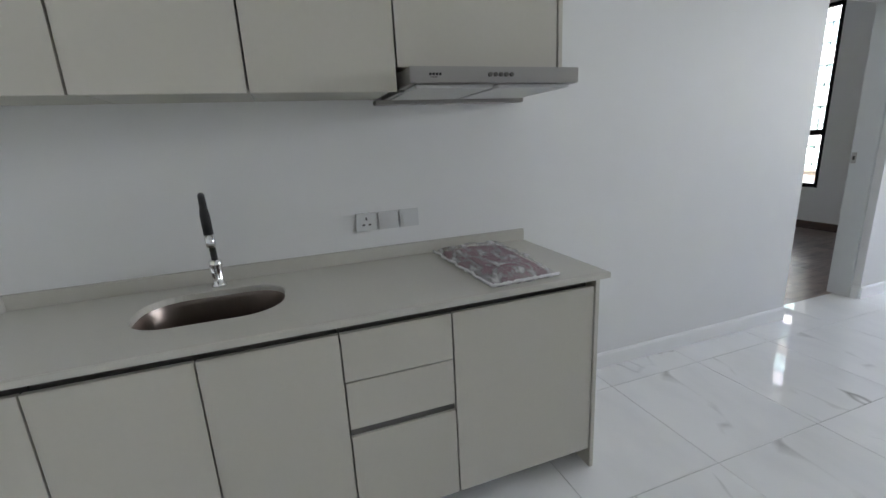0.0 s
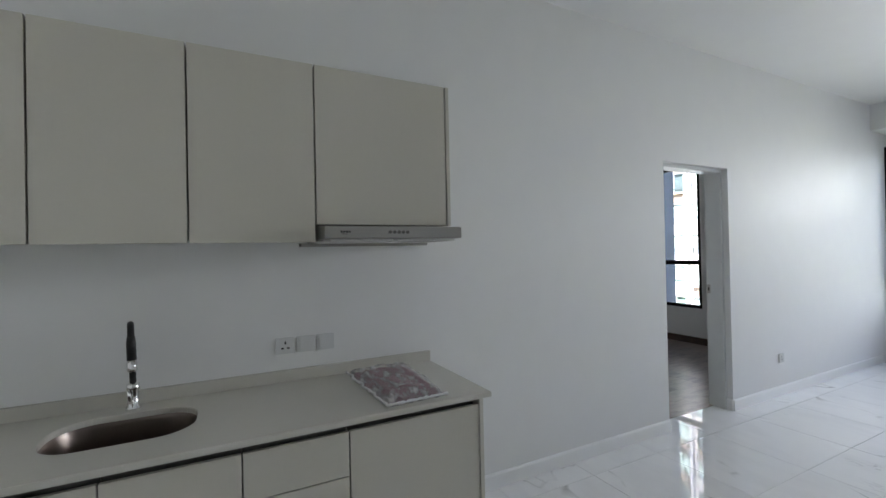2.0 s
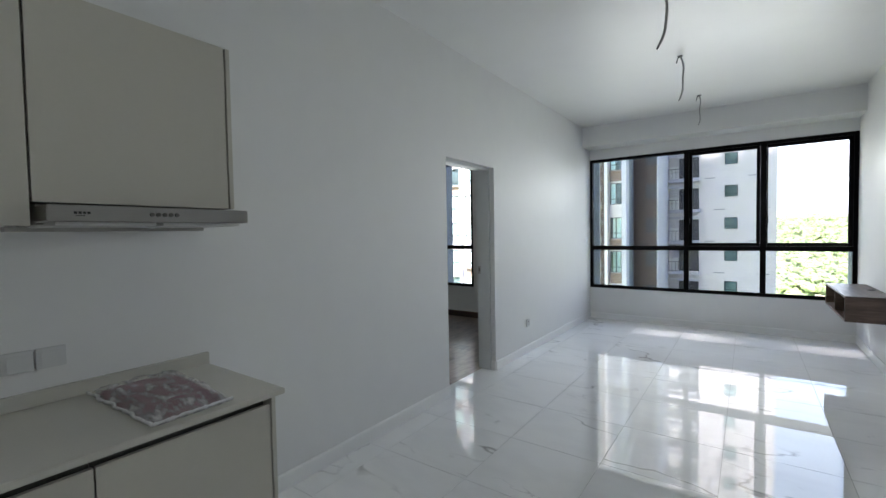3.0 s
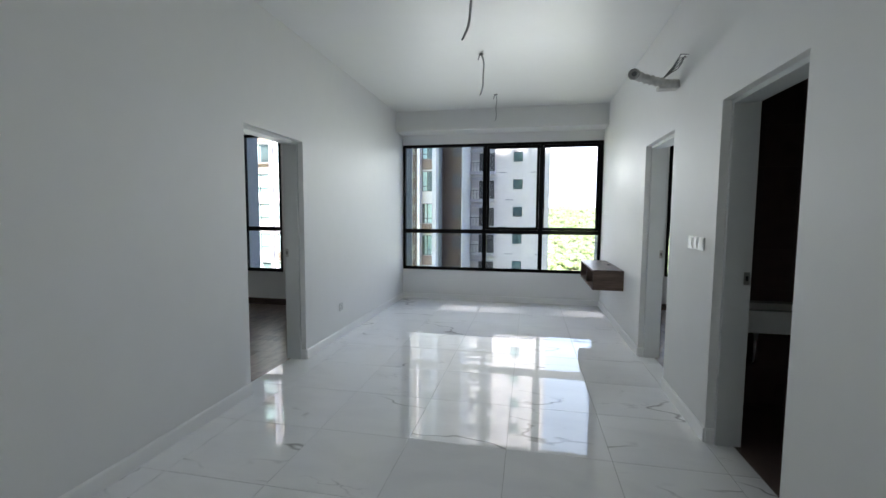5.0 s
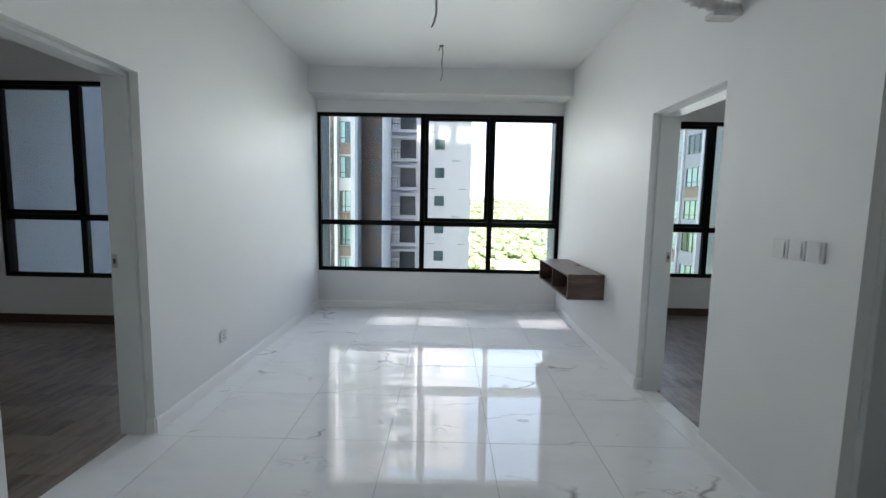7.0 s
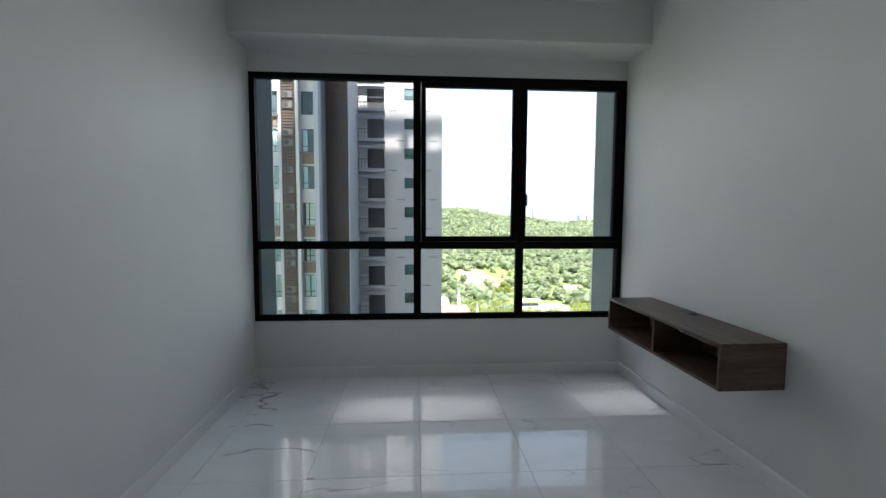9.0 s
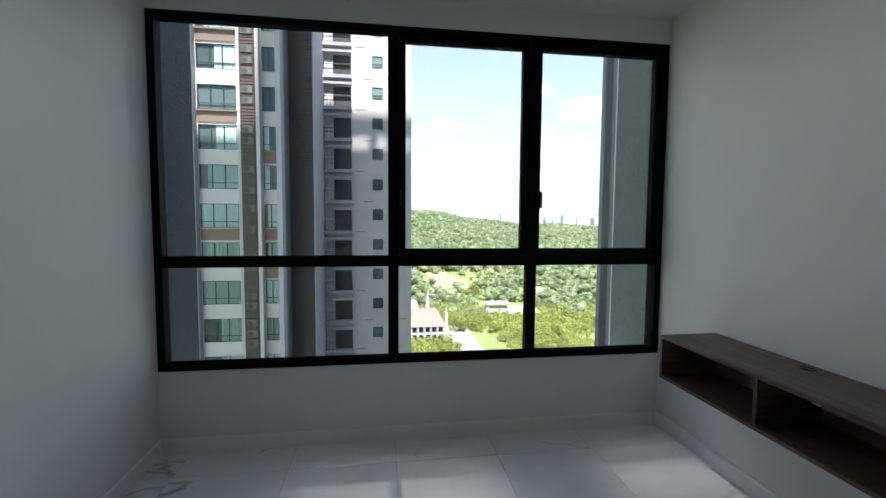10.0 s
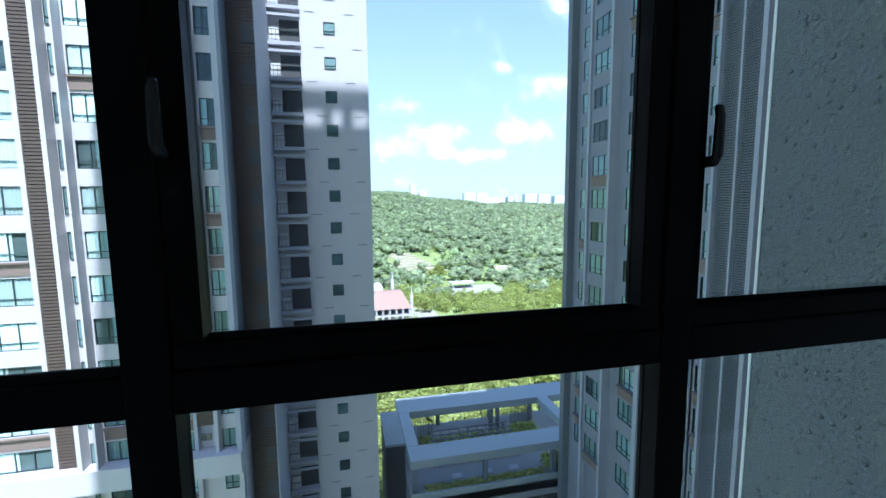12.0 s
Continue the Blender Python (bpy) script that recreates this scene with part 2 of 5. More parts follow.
M_DARK = mat("dark_holes", (0.02, 0.02, 0.02), 0.6, vary=0.1)
M_ALU = mat("black_brown_aluminium", (0.008, 0.0072, 0.0075), 0.46, vary=0.15, grain=30, bump=0.02)
M_ALU.node_tree.nodes["Principled BSDF"].inputs["IOR"].default_value = 1.13
M_GASKET = mat("black_rubber_gasket", (0.006, 0.006, 0.006), 0.95, vary=0.05)
M_GASKET.node_tree.nodes["Principled BSDF"].inputs["Specular IOR Level"].default_value = 0.0
M_HANDLE = mat("black_satin_handle", (0.012, 0.012, 0.012), 0.22, vary=0.05)
M_GLASS = glass("window_glass")
M_SHELF = wood("dark_walnut_laminate", (0.055, 0.036, 0.030), (0.18, 0.115, 0.088), 0.38, (14, 1.2, 14), 0.05)
M_SHELF_END = wood("dark_walnut_end", (0.055, 0.036, 0.030), (0.18, 0.115, 0.088), 0.38, (1.2, 14, 14), 0.05)
M_PLANK = wood("grey_brown_plank", (0.13, 0.103, 0.086), (0.37, 0.30, 0.255), 0.3, (9, 1.0, 9), 0.2)
M_WOODTRIM = wood("dark_wood_skirting", (0.035, 0.018, 0.013), (0.09, 0.05, 0.035), 0.4, (2, 14, 14), 0.05)
M_DARKTILE = mat("dark_brown_wall_tile", (0.12, 0.085, 0.075), 0.3, vary=0.15, grain=8, blotch=2, per_object=0.12)
M_CERAMIC = mat("white_ceramic", (0.78, 0.78, 0.76), 0.12, vary=0.01)
M_STUCCO = stucco("grey_stucco", (0.165, 0.187, 0.198))
# the same render lightened and blued for the light outside the bedroom
M_STUCCO_LIT = stucco("lightened_grey_stucco", (0.215, 0.235, 0.275))
M_FOIL = mat("pipe_insulation", (0.6, 0.59, 0.57), 0.7, vary=0.2, grain=40, bump=0.5, bump_scale=40)
M_WIRE = mat("grey_cable", (0.34, 0.34, 0.34), 0.5, vary=0.1)
M_WIRE_DARK = mat("dark_wires", (0.08, 0.085, 0.09), 0.5, vary=0.2)
M_WOOL = mat("wrapped_mauve_cloth", (0.22, 0.125, 0.15), 0.7, vary=0.22, grain=22, blotch=7)
M_FILM = film("clear_plastic_film")
M_FOLD = mat("folded_white_film", (0.74, 0.74, 0.75), 0.25, vary=0.12, grain=40, blotch=12, bump=0.3, bump_scale=60)
M_PAINT_OUT = mat("white_facade_paint", (0.525, 0.50, 0.51), 0.8, vary=0.06, grain=1.2, blotch=0.15)
M_FIN = mat("light_grey_facade_paint", (0.42, 0.415, 0.455), 0.8, vary=0.06, grain=1.2, blotch=0.2)
# grey paint, also used to put shade on a return wall and slots
M_GREY_OUT = mat("grey_and_shade_facade_paint", (0.17, 0.18, 0.195), 0.8, vary=0.08, grain=1.2, blotch=0.2)
M_BROWN_OUT = mat("brown_facade_paint", (0.21, 0.155, 0.13), 0.8, vary=0.08, grain=2, blotch=0.3)
M_LOUVRE = mat("brown_louvre", (0.085, 0.058, 0.047), 0.6, vary=0.1, grain=0.6, blotch=0.15, per_island=0.02)
# near-black shade put into recesses; also dark screens, glazing and fan grilles
M_RECESS = mat("recess_shade_and_dark_trim", (0.05, 0.05, 0.05), 0.8, vary=0.15, grain=1)
# flat backing whose colour stands for the dimness of rooms behind tower glass
M_ROOM_DIM = mat("room_dimness_backing", (0.16, 0.19, 0.19), 0.8, vary=0.15, grain=1, per_object=0.4)
M_FRAME_OUT = mat("dark_green_window_frame", (0.03, 0.045, 0.045), 0.4, vary=0.1)
M_TPANE = tinted_pane("teal_glazing", (0.60, 0.71, 0.73))
M_CURTAIN = mat("pale_curtain", (0.78, 0.82, 0.80), 0.9, vary=0.05, per_object=0.3)
M_BLIND = mat("grey_green_blind", (0.26, 0.32, 0.32), 0.9, vary=0.05, per_object=0.3)
M_ACUNIT = mat("pale_condenser", (0.6, 0.6, 0.58), 0.5, vary=0.05)
M_CONCRETE = mat("grey_concrete", (0.34, 0.37, 0.37), 0.8, vary=0.1, grain=1.5, blotch=0.2, bump=0.1)
# white facade paint darkened and blued to carry the side tower's shade
M_FIN_SHADE = mat("shaded_white_facade_paint", (0.25, 0.252, 0.285), 0.8, vary=0.06, grain=1.2, blotch=0.2)
M_PANEL = mat("dark_grey_panel", (0.07, 0.07, 0.075), 0.8, vary=0.1, grain=1.5)
# the pale blue tone puts distance haze into the tower colour
M_PALE = mat("hazed_far_tower", (0.62, 0.66, 0.72), 0.9, vary=0.08, grain=0.02, blotch=0.01, per_object=0.1)
M_ROOF = mat("red_clay_roof", (0.31, 0.195, 0.16), 0.8, vary=0.15, grain=1, blotch=0.2)
M_ASPHALT = mat("pale_paving", (0.34, 0.33, 0.31), 0.9, vary=0.1, grain=0.8)
M_LEAF = mat("leaf_green", (0.50, 0.54, 0.19), 0.6, vary=0.25, grain=1.5, blotch=0.05, per_island=0.5)
# leaf colour paled and greyed to carry the haze of distance
M_LEAF_FAR = mat("hazed_far_leaf_green", (0.44, 0.50, 0.30), 0.8, vary=0.3, grain=0.7, blotch=0.02, per_island=0.35, bump=0.4, bump_scale=1.2)
for m_leaf in (M_LEAF, M_LEAF_FAR):             # light passes through leaves
    nodes, links = m_leaf.node_tree.nodes, m_leaf.node_tree.links
    through_leaf, both = nodes.new("ShaderNodeBsdfTranslucent"), nodes.new("ShaderNodeMixShader")
    both.inputs[0].default_value = 0.6
    links.new(nodes["Principled BSDF"].inputs["Base Color"].links[0].from_socket, through_leaf.inputs[0])
    links.new(nodes["Principled BSDF"].outputs[0], both.inputs[1])
    links.new(through_leaf.outputs[0], both.inputs[2])
    links.new(both.outputs[0], nodes["Material Output"].inputs[0])
M_BARK = mat("bark", (0.12, 0.09, 0.07), 0.9, vary=0.2)
M_EARTH = mat("tan_earth", (0.42, 0.37, 0.28), 0.95, vary=0.3, grain=0.6, blotch=0.08)
M_GROUND = mat("grassy_ground", (0.22, 0.27, 0.09), 0.95, vary=0.4, grain=0.12, blotch=0.015)


# ---- building blocks ----
FACES = [(0, 3, 2, 1), (4, 5, 6, 7), (0, 1, 5, 4), (1, 2, 6, 5), (2, 3, 7, 6), (3, 0, 4, 7)]


def boxes(name, items, bevel=0.0):
    """One mesh of axis-aligned boxes (x0, x1, y0, y1, z0, z1)."""
    verts, faces = [], []
    for x0, x1, y0, y1, z0, z1 in items:
        k = len(verts)
        verts += [(x0, y0, z0), (x1, y0, z0), (x1, y1, z0), (x0, y1, z0), (x0, y0, z1), (x1, y0, z1), (x1, y1, z1), (x0, y1, z1)]
        faces += [tuple(k + i for i in f) for f in FACES]
    me = bpy.data.meshes.new(name)
    me.from_pydata(verts, [], faces)
    if bevel:
        bm = bmesh.new()
        bm.from_mesh(me)
        bmesh.ops.bevel(bm, geom=bm.edges[:], offset=bevel, segments=2, affect="EDGES", clamp_overlap=True)
        bm.to_mesh(me)
        bm.free()
    return me


def as_mesh(name, source):
    if isinstance(source, bmesh.types.BMesh):
        me = bpy.data.meshes.new(name)
        source.to_mesh(me)
        source.free()
        return me
    if isinstance(source, list):
        return boxes(name, source)
    return source


def put(name, source, material, label="", category="", kind="", group="", smooth=False):
    """A top-level mesh."""
    me = as_mesh(name, source)
    me.materials.clear()
    me.materials.append(material)
    if smooth:
        me.shade_smooth()
    return tagged(new(name, me), label, category, group, kind)


def thing(name, at, label, category, group="", kind=""):
    """An empty at the base of a thing; its parts hang under it."""
    ob = new(name)
    ob.empty_display_size = 0.1
    ob.location = at
    return tagged(ob, label, category, group, kind)


def part(name, source, material, parent, label="", smooth=False, kind=""):
    """One part, built in world coordinates, under a thing or a part."""
    me = as_mesh(name, source)
    if not me.materials:
        me.materials.append(material)
    if smooth:
        me.shade_smooth()
    ob = new(name, me)
    ob.parent = parent
    if parent.type == "EMPTY":
        ob.matrix_parent_inverse = Matrix.Translation(-parent.location)
    return tagged(ob, label, kind=kind)


def tube(points, radius, sides=10, caps=True):
    """A round tube along points."""
    bm = bmesh.new()
    pts = [Vector(p) for p in points]
    rings = []
    side = None
    for i, p in enumerate(pts):
        d = (pts[min(i + 1, len(pts) - 1)] - pts[max(i - 1, 0)]).normalized()
        if side is None:
            side = d.orthogonal().normalized()
        side = (side - d * side.dot(d)).normalized()
        up = d.cross(side)
        r = radius[i] if isinstance(radius, (list, tuple)) else radius
        rings.append([bm.verts.new(p + (side * math.cos(a) + up * math.sin(a)) * r) for a in [2 * math.pi * k / sides for k in range(sides)]])
    for a, c in zip(rings, rings[1:]):
        for k in range(sides):
            bm.faces.new((a[k], a[(k + 1) % sides], c[(k + 1) % sides], c[k]))
    if caps:
        bm.faces.new(rings[0][::-1])
        bm.faces.new(rings[-1])
    return bm


def lathe(profile, at, sides=24):
    """A turned shape round the vertical through at, from (radius, height) pairs."""
    bm = bmesh.new()
    rings = [[bm.verts.new((at[0] + r * math.cos(2 * math.pi * k / sides), at[1] + r * math.sin(2 * math.pi * k / sides), at[2] + z)) for k in range(sides)] for r, z in profile]
    for a, c in zip(rings, rings[1:]):
        for k in range(sides):
            bm.faces.new((a[k], a[(k + 1) % sides], c[(k + 1) % sides], c[k]))
    bm.faces.new(rings[0][::-1])
    bm.faces.new(rings[-1])
    return bm


def rounded_rect(x0, x1, y0, y1, r, steps=8):
    pts = []
    for cx, cy, a0 in ((x1 - r, y1 - r, 0), (x0 + r, y1 - r, 90), (x0 + r, y0 + r, 180), (x1 - r, y0 + r, 270)):
        pts += [(cx + r * math.cos(radians(a0 + 90 * k / steps)), cy + r * math.sin(radians(a0 + 90 * k / steps))) for k in range(steps + 1)]
    return pts


# ---- the flat: sizes ----
W, YW, H = 3.27, 6.0, 3.1             # room width, inner face of the window wall, ceiling
YK = -2.31                            # end wall of the kitchen
TH = 0.18                             # wall thickness
D1, D2, D3 = (1.81, 2.675), (2.634, 3.48), (0.95, 1.765)
DOOR_H = 2.13
SILL, HEAD = 0.51, 2.63

# floor, walls, ceiling
put("wall_left", [(-TH, 0, YK - 0.2, D1[0], -0.1, H), (-TH, 0, D1[0], D1[1], DOOR_H, H), (-TH, 0, D1[1], 6.15, -0.1, H)], M_WALL, "white painted wall beside the kitchen units", "wall", "structure")
put("wall_right", [(W, W + TH, YK - 0.2, D3[0], -0.1, H), (W, W + TH, D3[0], D3[1], DOOR_H, H), (W, W + TH, D3[1], D2[0], -0.1, H), (W, W + TH, D2[0], D2[1], DOOR_H, H), (W, W + TH, D2[1], 6.15, -0.1, H)], M_WALL, "white painted wall with two door openings", "wall", "structure")
put("wall_window", [(0, W, YW, YW + 0.15, -0.1, SILL), (0, W, YW, YW + 0.15, HEAD, H)], M_WALL, "white painted wall below and above the window", "wall", "structure")
put("wall_kitchen_end", [(0, W, YK - 0.2, YK, -0.1, H)], M_WALL, "white painted end wall by the kitchen counter", "wall", "structure")
put("ceiling", [(-5.2, 8.2, YK - 0.4, 6.15, H, H + 0.25)], M_CEIL, "white plastered ceiling", "ceiling", "structure")
put("ceiling_beam", [(0, W, 5.62, YW, 2.79, H)], M_CEIL, "white plastered beam along the window", "beam", "structure")


def skirting(name, runs, material, height=0.095, thick=0.012):
    """Runs of (x0, y0, x1, y1, nx, ny): a board with a chamfered top, standing off the wall by its thickness."""
    bm = bmesh.new()
    for x0, y0, x1, y1, nx, ny in runs:
        prof = [(0, 0), (thick, 0), (thick, height - 0.012), (thick * 0.5, height), (0, height)]
        a = [bm.verts.new((x0 + nx * p, y0 + ny * p, z)) for p, z in prof]
        c = [bm.verts.new((x1 + nx * p, y1 + ny * p, z)) for p, z in prof]
        for i in range(5):
            bm.faces.new((a[i], a[(i + 1) % 5], c[(i + 1) % 5], c[i]))
        bm.faces.new(a)
        bm.faces.new(c[::-1])
    bmesh.ops.recalc_face_normals(bm, faces=bm.faces[:])
    return put(name, bm, material, "low painted skirting board along the wall foot", "skirting", "structure")


skirting("baseboard_left", [(0, -0.26, 0, D1[0], 1, 0), (0, D1[0], -0.05, D1[0], 0, 1), (0, D1[1], -0.05, D1[1], 0, -1), (0, D1[1], 0, YW, 1, 0)], M_TRIM)
skirting("baseboard_right", [(W, YK, W, D3[0], -1, 0), (W, D3[1], W + 0.05, D3[1], 0, -1), (W, D3[1], W, D2[0], -1, 0), (W, D2[1], W + 0.05, D2[1], 0, -1), (W, D2[1], W, YW, -1, 0)], M_TRIM)
skirting("baseboard_window", [(0.012, YW, W - 0.012, YW, 0, -1)], M_TRIM)


def door_frame(name, wall_x, into, y0, y1):
    """A frame set back into the reveal: two jambs, a head and stops, and a strike plate. into: -1 or 1, the way out of the room."""
    root = thing(name, (wall_x + into * 0.1, (y0 + y1) / 2, 0), "pale grey door frame set back in an open doorway", "door frame", kind="structure")
    a, b = sorted((wall_x + into * 0.05, wall_x + into * 0.145))
    s0, s1 = sorted((wall_x + into * 0.145, wall_x + into * 0.20))
    jambs = []
    for edge, side in ((y0, 1), (y1, -1)):
        jambs.append(part("jamb", boxes("jamb", [(a, b, *sorted((edge, edge + side * 0.028)), 0, DOOR_H)], 0.002), M_FRAME, root))
        part("rebate", boxes("rebate", [(s0, s1, *sorted((edge, edge + side * 0.020)), 0, DOOR_H)], 0.001), M_FRAME, jambs[-1])
    head = part("head", boxes("head", [(a, b, y0 + 0.028, y1 - 0.028, DOOR_H - 0.028, DOOR_H)], 0.002), M_FRAME, root)
    part("rebate", boxes("rebate", [(s0, s1, y0 + 0.02, y1 - 0.02, DOOR_H - 0.02, DOOR_H)], 0.001), M_FRAME, head)
    c0, c1 = sorted((wall_x + into * 0.160, wall_x + into * 0.192))
    part("strike_plate", boxes("strike_plate", [(c0, c1, y1 - 0.0225, y1 - 0.0195, 1.02, 1.10)], 0.001), M_STEEL, jambs[1], "steel strike plate")
    part("latch_hole", boxes("latch_hole", [(c0 + 0.009, c1 - 0.009, y1 - 0.0235, y1 - 0.0222, 1.045, 1.075)]), M_DARK, jambs[1])


door_frame("door_1", 0, -1, *D1)
door_frame("door_2", W, 1, *D2)
door_frame("door_3", W, 1, *D3)


def window(name, x0, x1, y, z0, z1, posts, transom, sashes, label):
    """Dark aluminium frame with fixed panes below and above and casement sashes. posts: centres of the uprights. sashes: upper bays with an opening light."""
    root = thing(name, ((x0 + x1) / 2, y + 0.05, z0), label, "window", kind="structure")
    f = 0.045
    d0, d1, do, lip = y + 0.005, y + 0.072, y + 0.147, 0.014
    fr = part("window_frame", boxes("window_frame", [(x0, x1, d0, d1, z0, z0 + f), (x0, x1, d0, d1, z1 - f, z1), (x0, x0 + f, d0, d1, z0 + f, z1 - f), (x1 - f, x1, d0, d1, z0 + f, z1 - f)], 0.002), M_ALU, root)
    part("outer_lip", boxes("outer_lip", [(x0, x1, d1, do, z0, z0 + lip), (x0, x1, d1, do, z1 - lip, z1), (x0, x0 + lip, d1, do, z0 + lip, z1 - lip), (x1 - lip, x1, d1, do, z0 + lip, z1 - lip)]), M_ALU, fr)
    part("track", boxes("track", [(x0 + f, x1 - f, y - 0.012, y + 0.02, z0 + 0.004, z0 + 0.016)], 0.002), M_ALU, fr)
    edges = [x0 + f] + [e for p in posts for e in (p - 0.033, p + 0.033)] + [x1 - f]
    tz0, tz1 = transom - 0.033, transom + 0.033
    for p in posts:
        part("mullion", boxes("mullion", [(p - 0.033, p + 0.033, d0 + 0.002, d1 - 0.002, z0 + f, z1 - f)], 0.002), M_ALU, root)
    for bay in range(len(posts) + 1):
        a, b = edges[2 * bay], edges[2 * bay + 1]
        part("transom", boxes("transom", [(a, b, d0 + 0.003, d1 - 0.003, tz0, tz1)], 0.002), M_ALU, root)
        low = part("pane", [(a, b, y + 0.052, y + 0.058, z0 + f, tz0)], M_GLASS, root, "clear lower glass pane")
        low.visible_shadow = False
        part("gasket", [(a, b, d0 + 0.003, y + 0.0515, z0 + f + 0.0003, z0 + f + 0.0025)], M_GASKET, fr)
        if bay not in sashes:
            part("gasket", [(a, b, d0 + 0.006, y + 0.0515, tz1 + 0.0003, tz1 + 0.0025)], M_GASKET, fr)
        if bay in sashes:
            s = 0.042
            u0, u1, v0, v1 = a + 0.002, b - 0.002, tz1 + 0.002, z1 - f - 0.002
            sl = 0.016 if bay == len(posts) else s        # the last light has a slim meeting stile
            sash = part("sash", boxes("sash", [(u0, u1, d0 + 0.008, d1 - 0.004, v0, v0 + s), (u0, u1, d0 + 0.008, d1 - 0.004, v1 - s, v1), (u0, u0 + sl, d0 + 0.008, d1 - 0.004, v0 + s, v1 - s), (u1 - s, u1, d0 + 0.008, d1 - 0.004, v0 + s, v1 - s)], 0.003), M_ALU, root)
            pane = part("pane", [(u0 + sl, u1 - s, y + 0.050, y + 0.056, v0 + s, v1 - s)], M_GLASS, sash, "clear glass pane")
            part("gasket", [(u0 + sl, u1 - s, d0 + 0.011, y + 0.0495, v0 + s + 0.0003, v0 + s + 0.0025)], M_GASKET, sash)
            hx = u0 + 0.012 if sashes[bay] < 0 else u1 - 0.012
            hz = v0 + 0.30
            handle = tube([(hx, d0 + 0.012, hz + 0.02), (hx, d0 - 0.012, hz + 0.02), (hx, d0 - 0.02, hz + 0.03), (hx, d0 - 0.021, hz + 0.10), (hx, d0 - 0.017, hz + 0.115), (hx, d0 - 0.012, hz + 0.12)], [0.011, 0.011, 0.010, 0.009, 0.008, 0.004], 8)
            part("handle", handle, M_HANDLE, sash, "black cockspur handle", smooth=True)
        else:
            pane = part("pane", [(a, b, y + 0.052, y + 0.058, tz1, z1 - f)], M_GLASS, root, "clear glass pane")
        pane.visible_shadow = False
    return root


window("window_1", 0.0, W, YW, SILL, HEAD, [1.411, 2.328], 1.172, {1: -1, 2: -1}, "wide black-framed window with fixed and casement panes")

# ---- bedroom beside the kitchen wall ----
B1Y, B1X = 4.95, -3.5
put("wall_bedroom_window", [(-5.0, -3.25, B1Y, B1Y + 0.15, -0.1, H), (-1.66, -TH, B1Y, B1Y + 0.15, -0.1, H), (-3.25, -1.66, B1Y, B1Y + 0.15, -0.1, 0.53), (-3.25, -1.66, B1Y, B1Y + 0.15, 2.69, H)], M_WALL, "white painted bedroom wall with a window", "wall", "structure")
put("wall_bedroom_side", [(-4.7, -4.5, 0.8, B1Y, -0.1, H), (-4.5, -TH, 0.8, 1.0, -0.1, H)], M_WALL, "white painted bedroom walls", "wall", "structure")
skirting("baseboard_bedroom", [(-4.5, B1Y, -TH, B1Y, 0, -1)], M_WOODTRIM, 0.10)
window("window_2", -3.25, -1.66, B1Y, 0.53, 2.69, [-2.325], 1.21, {0: 1}, "black-framed bedroom window facing a rendered wall")

# ---- bedroom beyond the far door ----
B2Y = 5.92
put("wall_second_bedroom_window", [(W + TH, 4.2, B2Y, B2Y + 0.15, -0.1, H), (5.95, 7.2, B2Y, B2Y + 0.15, -0.1, H), (4.2, 5.95, B2Y, B2Y + 0.15, -0.1, 0.52), (4.2, 5.95, B2Y, B2Y + 0.15, 2.57, H)], M_WALL, "white painted bedroom wall with a window", "wall", "structure")
put("wall_second_bedroom_side", [(7.0, 7.2, 2.63, B2Y, -0.1, H), (W + TH, 7.0, 2.48, 2.63, -0.1, H)], M_WALL, "white painted bedroom walls", "wall", "structure")
skirting("baseboard_second_bedroom", [(W + TH, B2Y, 7.0, B2Y, 0, -1)], M_WOODTRIM, 0.10)
window("window_3", 4.2, 5.95, B2Y, 0.52, 2.57, [5.215], 1.16, {0: 1}, "black-framed window of the second bedroom")

# ---- bathroom: dark tiles, wall-hung basin ----
bath = thing("wall_bathroom", (4.4, 2.47, 0), "dark brown tiled bathroom walls", "wall", kind="structure")
part("backing", [(W + TH, 5.4, 2.44, 2.478, -0.1, H), (5.2, 5.4, -0.6, 2.44, -0.1, H), (W + TH, 5.2, -0.7, -0.6, -0.1, H)], M_DARKTILE, bath)
tile_mesh = boxes("tile", [(-0.298, 0.298, -0.004, 0.004, -0.148, 0.148)], 0.0015)
for i in range(3):
    for k in range(10):
        ob = part("tile", tile_mesh, M_DARKTILE, bath)
        ob.location = (W + TH + 0.3 + 0.6 * i, 2.436, 0.15 + 0.3 * k)
basin = thing("wall_basin", (3.75, 2.25, 0.64), "white rectangular wall-hung wash basin on dark tiles", "basin")
bm = bmesh.new()
outer = rounded_rect(3.48, 4.07, 2.03, 2.432, 0.02, 3)
inner = rounded_rect(3.53, 4.02, 2.09, 2.33, 0.05, 3)
ro = [[bm.verts.new((x, y, z)) for x, y in outer] for z in (0.66, 0.81)]
ri = [[bm.verts.new((x, y, z)) for x, y in inner] for z in (0.81, 0.71)]
k = len(outer)
for a, b in ((ro[0], ro[1]), (ro[1], ri[0]), (ri[0], ri[1])):
    for i in range(k):
        bm.faces.new((a[i], a[(i + 1) % k], b[(i + 1) % k], b[i]))
bm.faces.new(ri[1])
bm.faces.new(ro[0][::-1])
part("bowl", bm, M_CERAMIC, basin)
part("overflow", tube([(3.62, 2.326, 0.785), (3.62, 2.336, 0.785)], 0.012, 12), M_DARK, basin)
part("waste_pipe", tube([(3.76, 2.26, 0.66), (3.76, 2.26, 0.40), (3.76, 2.27, 0.385), (3.76, 2.43, 0.385)], 0.017, 12), M_CHROME, basin, "chrome waste trap", smooth=True)
